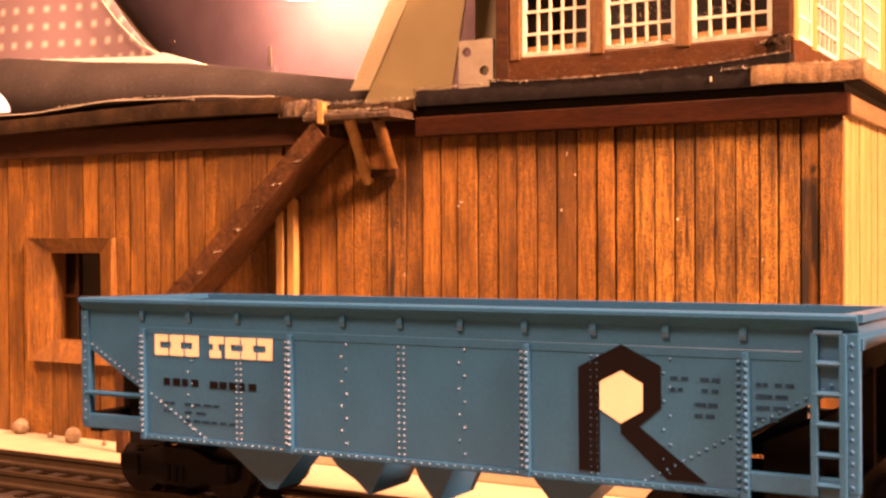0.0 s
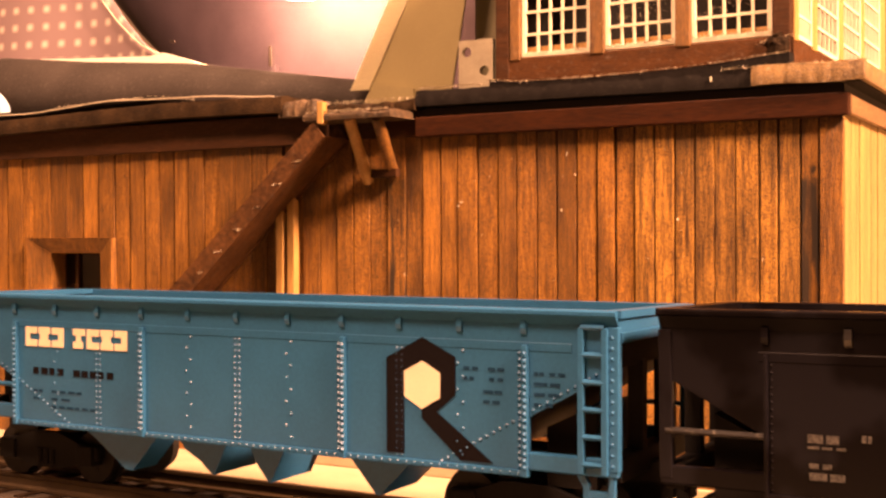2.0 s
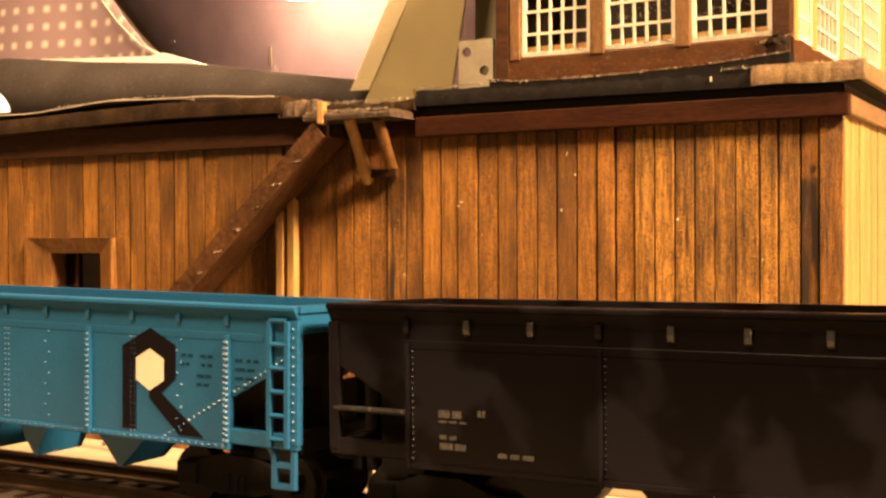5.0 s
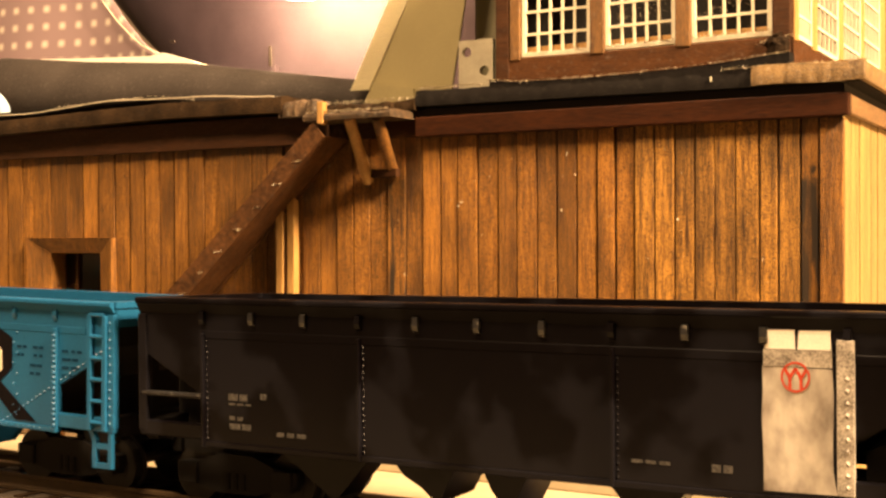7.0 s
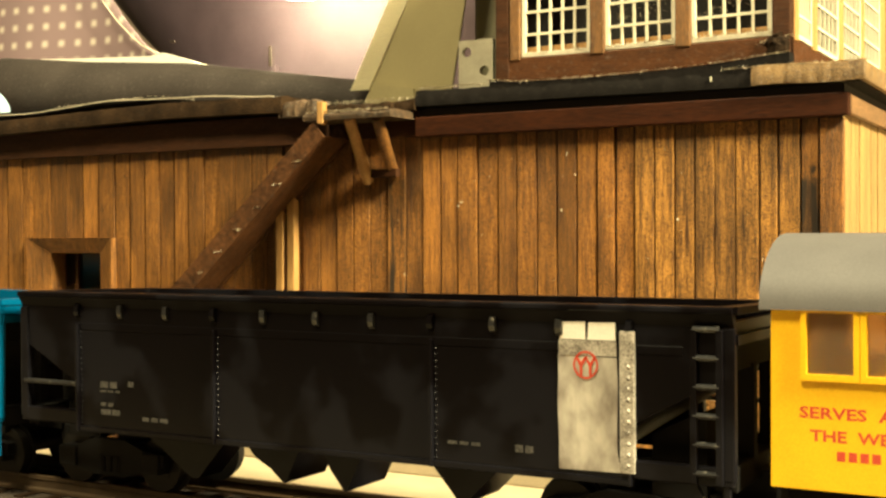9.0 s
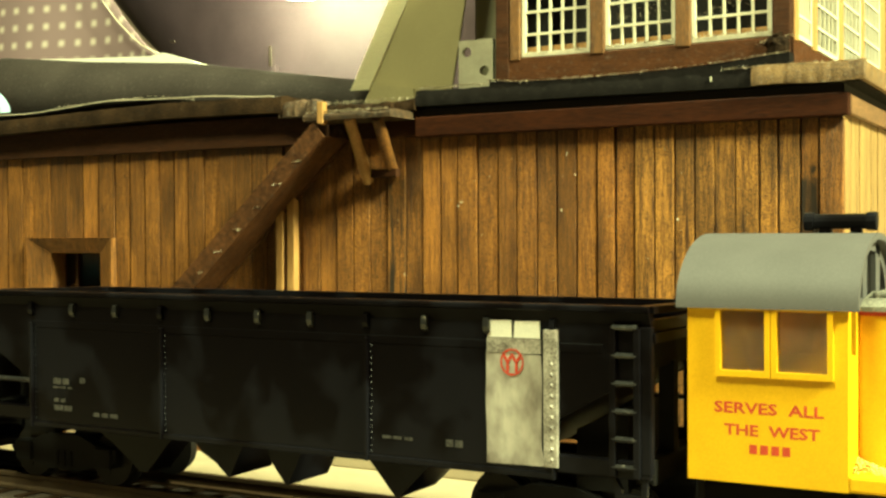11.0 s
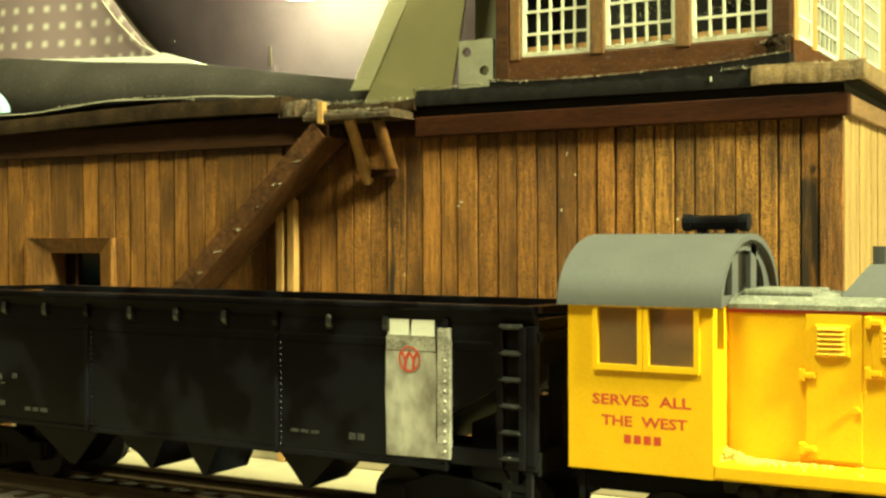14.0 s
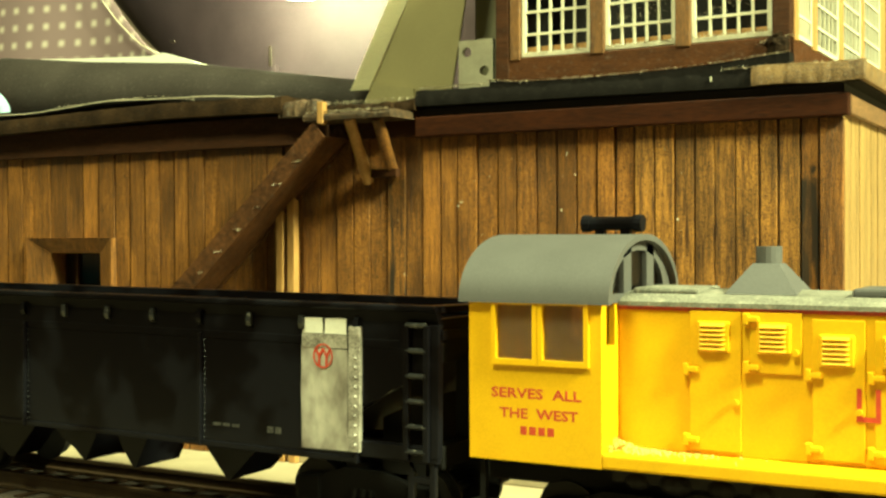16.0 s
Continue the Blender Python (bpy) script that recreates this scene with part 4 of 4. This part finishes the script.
for z, cxx, hw in bag_rows:
    loop = []
    for i in range(48):
        a = math.tau * i / 48
        c, s = math.cos(a), math.sin(a)
        k = (abs(c) ** 2.6 + abs(s) ** 2.6) ** (-1 / 2.6)
        loop.append(bm.verts.new((cxx + 14 + (hw + 12) * k * c, 655 + 76 * k * s * min(1, hw / 98) + 4 * noise.noise(Vector((a * 2, z * 0.02, 1))), z)))
    loops.append(loop)
for a, b in zip(loops, loops[1:]):
    for i in range(48):
        bm.faces.new((a[i], a[(i + 1) % 48], b[(i + 1) % 48], b[i]))
bm.faces.new(loops[0]), bm.faces.new(loops[-1][::-1])
bag = thing("soft_bag", (0, 0, 0), "dark purplish vinyl bag standing on the table", "bag")
VINYL = material("dark_purple_vinyl", (0.072, 0.050, 0.060), 0.6, vary=0.3, scale=40, bump=0.0, spec=0.2)
part("body", bm, VINYL, bag, smooth=True)
# Two bright pieces and a backing strip, added to draw glints on the vinyl.
part("zip_pull", box(B(), -439.2, -437.4, 571, 574, 157, 169, 0.6), material("glint_metal", (0.8, 0.75, 0.65), 0.25, metal=1.0, vary=0.05), bag, "small bright strip standing for a highlight")
part("zip_stop", box(B(), -515.6, -511.6, 571, 574, 177.2, 178.6, 0.5), bpy.data.materials["glint_metal"], bag, "short bright strip standing for a glint", at=None)
part("zip_tape", box(B(), -441, -436, 573.5, 577.5, 60, 158, 0.5), VINYL, bag)
bm = B()
prism(bm, [(-500, 0), (-350.5, 0), (-347, 131.0), (-360, 135.2), (-374.5, 139.2), (-381.5, 138.2), (-427, 140.5), (-485, 144.0), (-500, 145.2)], "y", 410, 412)
solo("white_card", bm, material("white_card", (0.8, 0.76, 0.66), 0.7, vary=0.06), "white card standing behind the building", "card")
bm = B()
prism(bm, [(-191.2, 90.9), (-161.6, 90.9), (-151.0, 150), (-159.9, 150)], "y", 290, 290.8)
cream = thing("cream_plastic_box", (0, 0, 0), "cream plastic box with a ribbed edge leaning on the roof", "plastic box")
part("shell", bm, CREAM, cream)
for k in range(62):
    z = 98.5 + k * 0.82
    x = -197.5 + (z - 90.9) * 31.5 / 59.1
    part("rib", box(B(), x + 0.1, x + 6.5, 289.5, 290.2, z, z + 0.78, 0.14), RIBCREAM, cream)
part("foot", prism(B(), [(-188, 90.9), (-170, 90.9), (-172, 97.8), (-185, 100.4)], "y", 288.4, 290), CREAM, cream)
solo("grey_panel", box(B(), -158.5, -142, 300, 303, 90.8, 150, 0.3), material("olive_grey_panel", (0.14, 0.125, 0.075), 0.6, vary=0.1, scale=60), "olive grey panel standing on the roof", "panel")


def holed_plate(x0, x1, y0, y1, cells):
    bm = B()
    for z0, z1, hx, hz, r in cells:
        per = []
        for i in range(32):
            a = math.tau * i / 32 + math.pi / 4
            c, s = math.cos(a), math.sin(a)
            k = 1 / max(abs(c), abs(s))
            per.append(((x0 + x1) / 2 + (x1 - x0) / 2 * c * k, (z0 + z1) / 2 + (z1 - z0) / 2 * s * k))
        hole = [(hx + r * math.cos(math.tau * i / 32 + math.pi / 4), hz + r * math.sin(math.tau * i / 32 + math.pi / 4)) for i in range(32)]
        ring(bm, per, hole, y0, y1)
    return bm


solo("holed_bracket", holed_plate(-143.0, -133.5, 262, 263.2, ((90.6, 98.9, -135.9, 97.1, 1.25), (98.9, 104.8, -140.7, 101.9, 1.25))), material("dull_cream_plastic", (0.46, 0.41, 0.30), 0.5, vary=0.25, scale=250, dust=0.2), "cream plastic bracket with two holes", "bracket")
clip = thing("plastic_clip", (0, 0, 0), "pale blue plastic clip on a dark foot", "clip")
part("foot", box(B(), -328.4, -324.4, 277, 281, 91.4, 98.2, 0.6), DULLBLACK, clip)
bm = B()
prism(bm, [(-329.0, 98.2), (-323.6, 98.2), (-324.2, 101.0), (-326.2, 103.5), (-329.0, 105.6)], "y", 277, 281)
part("tip", bm, material("pale_blue_plastic", (0.45, 0.60, 0.72), 0.3, vary=0.25, scale=700), clip, "pale blue tip")

# plaid cloth hanging far behind
PLAID = bpy.data.materials.new("plaid_cloth")
PLAID.use_nodes = True
nt = PLAID.node_tree
tc, mp, sep = nt.nodes.new("ShaderNodeTexCoord"), nt.nodes.new("ShaderNodeMapping"), nt.nodes.new("ShaderNodeSeparateXYZ")
nt.links.new(tc.outputs["Object"], mp.inputs["Vector"])
nz = nt.nodes.new("ShaderNodeTexNoise")
nz.inputs["Scale"].default_value = 25.0
nt.links.new(tc.outputs["Object"], nz.inputs["Vector"])
nt.links.new(mp.outputs[0], sep.inputs[0])
waves = []
for axis, period in ((0, 0.0107), (2, 0.0107)):
    m1, m2, m3 = [nt.nodes.new("ShaderNodeMath") for _ in range(3)]
    m1.operation, m2.operation, m3.operation = "MULTIPLY_ADD", "SINE", "SMOOTH_MAX"
    m1.inputs[1].default_value = math.tau / period
    nt.links.new(sep.outputs[axis], m1.inputs[0])
    nt.links.new(nz.outputs["Fac"], m1.inputs[2])
    nt.links.new(m1.outputs[0], m2.inputs[0])
    nt.links.new(m2.outputs[0], m3.inputs[0])
    m3.inputs[1].default_value, m3.inputs[2].default_value = 0.0, 0.6
    waves.append(m3)
prod = nt.nodes.new("ShaderNodeMath")
prod.operation = "MULTIPLY"
nt.links.new(waves[0].outputs[0], prod.inputs[0])
nt.links.new(waves[1].outputs[0], prod.inputs[1])
mx = nt.nodes.new("ShaderNodeMix")
mx.data_type = "RGBA"
mx.inputs["A"].default_value, mx.inputs["B"].default_value = (0.15, 0.10, 0.105, 1), (0.38, 0.33, 0.28, 1)
nt.links.new(prod.outputs[0], mx.inputs["Factor"])
nt.links.new(mx.outputs["Result"], nt.nodes["Principled BSDF"].inputs["Base Color"])
nt.nodes["Principled BSDF"].inputs["Roughness"].default_value = 0.9
def cloth_edge(z):
    """The cloth's curved right-hand hem."""
    return float(np.interp(z, (0, 140, 150.6, 154.2, 157.9, 166.7, 181.2, 195.6, 240, 330), (-380, -420, -436, -452, -470, -489, -506, -519, -545, -570)))


bm = B()
heights = [0, 40, 80, 110, 130, 140, 145, 150] + [150 + 4 * j for j in range(1, 46)]
grid = []
for z in heights:
    row = []
    for i in range(41):
        x = -820 + (cloth_edge(z) + 820) * i / 40
        row.append(bm.verts.new((x, 520 + 5 * math.sin(x * 0.045) + 3 * math.sin(x * 0.02 + z * 0.03), z)))
    grid.append(row)
for a, b in zip(grid, grid[1:]):
    for i in range(40):
        bm.faces.new((a[i], a[i + 1], b[i + 1], b[i]))
cloth = solo("plaid_cloth", bm, PLAID, "brown and cream plaid cloth with a white hem", "cloth", smooth=True)
sol = cloth.modifiers.new("thickness", "SOLIDIFY")
sol.thickness = 0.002
bm = B()
for z0, z1 in zip(heights[4:], heights[5:]):
    x0, x1 = cloth_edge(z0), cloth_edge(z1)
    rod(bm, (x0, 517, z0), (x1, 517, z1), 0.4, 6)
part("hem", bm, WHITE, cloth, "thin white hem")

# desk lamp whose lit bulb hangs before the bag, at the upper edge of the view
GLOW = bpy.data.materials.new("lit_globe")
GLOW.use_nodes = True
eb = GLOW.node_tree.nodes["Principled BSDF"]
eb.inputs["Emission Color"].default_value, eb.inputs["Emission Strength"].default_value = (*WARM, 1), LAMP_GLOW
dl = thing("desk_lamp", (-300, 800, 0), "dark desk lamp with a lit round bulb", "lamp")
part("base", rod(B(), (0, 0, 0), (0, 0, 18), 60, 32, 52), DULLBLACK, dl)
bm = B()
arm = [(0, 0, 18), (0, 0, 480), (-12, -40, 520), (-45, -150, 530), (-75, -240, 480), (-82, -268, 400), (-82, -270, 235)]
for p, q in zip(arm, arm[1:]):
    rod(bm, p, q, 5, 12)
part("arm", bm, DULLBLACK, dl)
part("socket", rod(B(), (-82, -270, 220), (-82, -270, 246), 11, 16), DULLBLACK, dl)
bm = B()
bmesh.ops.create_uvsphere(bm, u_segments=32, v_segments=16, radius=20, matrix=Matrix.Translation((-82, -270, 204)) @ Matrix.Diagonal((1.7, 1, 1, 1)))
part("bulb", bm, GLOW, dl, "glowing warm bulb", smooth=True)

# fluffy dust caught on ledges and edges
FLUFF = material("pale_dust", (0.55, 0.48, 0.36), 0.9, vary=0.2, scale=900, bump=0)


def fluff(name, parent, lines, seed):
    rng = random.Random(seed)
    bm = B()
    for (p, q), n, spread in lines:
        for _ in range(n):
            f = rng.random()
            c = Vector([a + (b - a) * f + rng.gauss(0, spread) * k for a, b, k in zip(p, q, (1.0, 0.5, 0.35))])
            d = Vector((rng.gauss(0, 1), rng.gauss(0, 0.6), rng.gauss(0, 0.5))).normalized() * rng.uniform(0.15, 0.7)
            w = Vector((0, 0.3, 1)).cross(d).normalized() * rng.uniform(0.03, 0.09)
            e = d * 0.5 + Vector((0, 0, rng.uniform(-0.1, 0.25)))
            vs = [bm.verts.new(v) for v in (c - d - w, c + e - d * 0.2 - w, c + d, c + e - d * 0.2 + w)]
            bm.faces.new(vs)
            bm.faces.new([bm.verts.new(v.co + Vector((0, 0.05, -0.05))) for v in reversed(vs)])
    ob = part(name, bm, FLUFF, parent, "pale fluffy dust")
    return tagged(ob, kind="stuff")


fl = [((a[0], WY - 2.7, a[1]), (b[0], WY - 2.7, b[1])) for a, b in (((-126, 92.4), (-120, 91.6)), ((-120, 91.6), (-104, 91.4)), ((-104, 91.4), (-94, 91.5)), ((-94, 91.5), (-74, 92.3)), ((-74, 92.3), (-58.5, 93.6)))]
fluff("dust_fluff", house, [(l, 70, 0.12) for l in fl] + [
    (((-145, WY - 2.4, 91.5), (-127, WY - 2.2, 91.7)), 220, 0.25), (((-72, WY - 3.0, 90.9), (-45, WY - 3.0, 90.9)), 150, 0.3),
    (((-183, WY - 3.0, 89.6), (-146, WY - 3.0, 89.4)), 320, 0.4), (((-262, WY - 4.0, 93.7), (-226, WY - 4.0, 94.7)), 90, 0.12),
    (((-226, WY - 4.0, 94.7), (-212, WY - 4.0, 92.7)), 60, 0.12), (((-120, UY - 0.8, 98.7), (-104, UY - 0.8, 98.7)), 60, 0.25),
    (((-100, UY - 0.8, 98.7), (-84, UY - 0.8, 98.9)), 130, 0.5), (((-80, UY - 0.8, 98.9), (-64, UY - 0.8, 99.1)), 130, 0.5),
    (((-100, UY - 0.6, 103), (-84, UY - 0.6, 108)), 60, 1.6), (((-80, UY - 0.6, 103), (-64, UY - 0.6, 108)), 60, 1.6),
    *[(((-235, WY - 0.5, z), (-60, WY - 0.5, z)), 16, 1.0) for z in (47, 52, 57, 61, 66, 70, 75)],
    (((-66, UY - 1.6, 96.5), (-59, UY - 1.6, 97.6)), 90, 0.5)], 21)
fluff("step_dust", stair, [(((SX - (SZ - 5.4 * i) / K + 3.4, WY - 12.55, 5.4 * i - 0.9), (SX - (SZ - 5.4 * i) / K + 5.8, WY - 12.55, 5.4 * i - 0.5)), 12, 0.13) for i in range(7, 15)] + [
    (((-170, WY - 12.4, 86.3), (-147, WY - 12.4, 86.3)), 260, 0.35)], 22)

# loose thread lying along the roof edge, and a dark clump at the foot of the upper storey
bm = B()
way = [(-300 + 6 * k, WY - 4.4 - 0.5 * math.sin(k * 1.3), 92.2 + 1.9 * math.exp(-((k - 11) / 5.0) ** 2) + 0.25 * math.sin(k * 0.9)) for k in range(20)]
for p, q in zip(way, way[1:]):
    rod(bm, p, q, 0.16, 5)
solo("loose_thread", bm, FLUFF, "thin pale loose thread along the roof edge", "thread")
bm = B()
bmesh.ops.create_icosphere(bm, subdivisions=3, radius=2.3, matrix=Matrix.Translation((-62.0, UY - 2.0, 95.2)) @ Matrix.Diagonal((1.0, 0.6, 1.25, 1)))
for v in bm.verts:
    v.co += Vector((noise.noise(v.co * 0.9), noise.noise(v.co * 0.9 + Vector((9, 0, 0))), noise.noise(v.co * 0.9 + Vector((0, 9, 0))))) * 0.9
part("dirt_clump", bm, DUSTHAZEROOF, house, "dark clump of dirt", smooth=True)

# pebbles at the foot of the wall
PEBBLE = material("pale_pebble", (0.30, 0.21, 0.12), 0.85, vary=0.5, scale=600, bump=0.9)
for x, y, r in ((-254, 241, 2.3), (-279, 244.8, 2.4), (-266, 244, 0.9), (-243, 242, 0.7), (-258, 245, 1.1)):
    bm = B()
    bmesh.ops.create_icosphere(bm, subdivisions=2, radius=r)
    for v in bm.verts:
        v.co *= 1 + 0.25 * noise.noise(v.co * 0.8 + Vector((x, y, 0)))
    solo("pebble", bm, PEBBLE, "pale pebble at the foot of the wall", "pebble", at=pose(x * MM, y * MM, r * 0.85 * MM), smooth=True, group="pebbles")


# ---- motion ----
# seconds, way along the track; then each hopper's own way, sideways and upward shift
ARC = [(0.0, -0.1), (0.5, -8.3), (1.0, -14.85), (1.5, -24.8), (2.0, -34.2), (2.5, -43.6), (3.0, -52.8), (3.5, -64.5), (4.0, -74.1),
       (6.5, -124.1), (7.0, -135.7), (7.5, -144.1), (8.0, -152.3), (8.5, -160.0), (9.0, -167.1),
       (11.5, -180.4), (12.0, -182.4), (12.5, -186.3), (13.0, -189.9), (13.5, -194.8), (14.0, -198.0), (14.5, -201.5), (15.0, -206.8), (15.5, -211.5), (16.0, -215.2)]
SWAY = {"blue": ((0, 0.75, -0.4, 0.05), (0.5, 0.75, -0.4, 0.05), (1, 0.5, -0.15, 0.03), (1.5, 0.35, 0.1, 0.05), (2, 0.0, 0.35, 0.0), (2.5, -0.4, 0.2, -0.1), (3, -0.55, 0.2, -0.05), (3.5, -0.78, 0.1, -0.03), (4, -0.9, 0.0, 0.0), (6.5, -0.8, 0.0, 0.0), (16, -0.8, 0.0, 0.0)),
        "black": ((0, 0.0, 0.0, 0.3), (1.5, 0.0, 0.0, 0.33), (2, 0.3, 0.0, 0.33), (2.5, 0.4, 0.0, 0.33), (3, 0.5, 0.1, 0.25), (3.5, 0.3, 0.35, 0.02), (4, 0.0, 0.3, -0.14), (6.5, 0.15, -0.4, -0.27), (7, 0.2, -0.15, -0.18), (7.5, 0.28, 0.0, -0.06), (8, 0.2, 0.15, 0.05), (9, 0.16, 0.12, 0.13), (11.5, -0.18, -0.05, 0.06), (13, -0.1, 0.0, -0.06), (16, -0.3, 0.0, -0.12)),
        "loco": ((0, 0.0, 0.0, 0.0), (16, 0.0, 0.0, 0.0))}


def lie(x):
    """How a hopper centred at x lies on the slightly bowed track: turn and pitch in degrees."""
    turn = float(np.interp(x, (-300, -227, -168, -135, -105, -77, -40), (0.5, 0.4, 0.1, -0.1, -0.4, -0.8, -0.9)))
    pitch = float(np.interp(x, (-300, -227, -180, -168, -150, -135, -120, -105, -77), (1.1, 0.85, 0.6, 0.5, 0.22, 0.02, -0.14, -0.28, -0.42)))
    return turn, pitch


def motions():
    for car, wheels, x0, who in ((blue, blue_wheels, -103.3, "blue"), (black, black_wheels, 47.1, "black"), (loco, loco_wheels, 135.1, "loco")):
        rows = []
        for t, along in ARC:
            ts = [r[0] for r in SWAY[who]]
            dx, dy, dz = [float(np.interp(t, ts, [r[k] for r in SWAY[who]])) for k in (1, 2, 3)]
            turn, pitch = (0.0, 0.0) if car is loco else lie(x0 + along)
            rows.append((t, pose((x0 + along + dx) * MM, (TY + dy) * MM, (RAILTOP + dz) * MM, 0, pitch, turn)))
        walk(car, rows)
        fine = []
        for p, q in zip(ARC, ARC[1:]):
            n = max(1, math.ceil(abs(q[1] - p[1]) / 7.0))
            fine += [(p[0] + (q[0] - p[0]) * i / n, p[1] + (q[1] - p[1]) * i / n) for i in range(n)]
        fine.append(ARC[-1])
        for w in wheels:
            at = w.matrix_basis.translation.copy()
            walk(w, [(t, Matrix.Translation(at) @ pose(0, 0, 0, 0, math.degrees(a / 5.2), 0)) for t, a in fine])


motions()
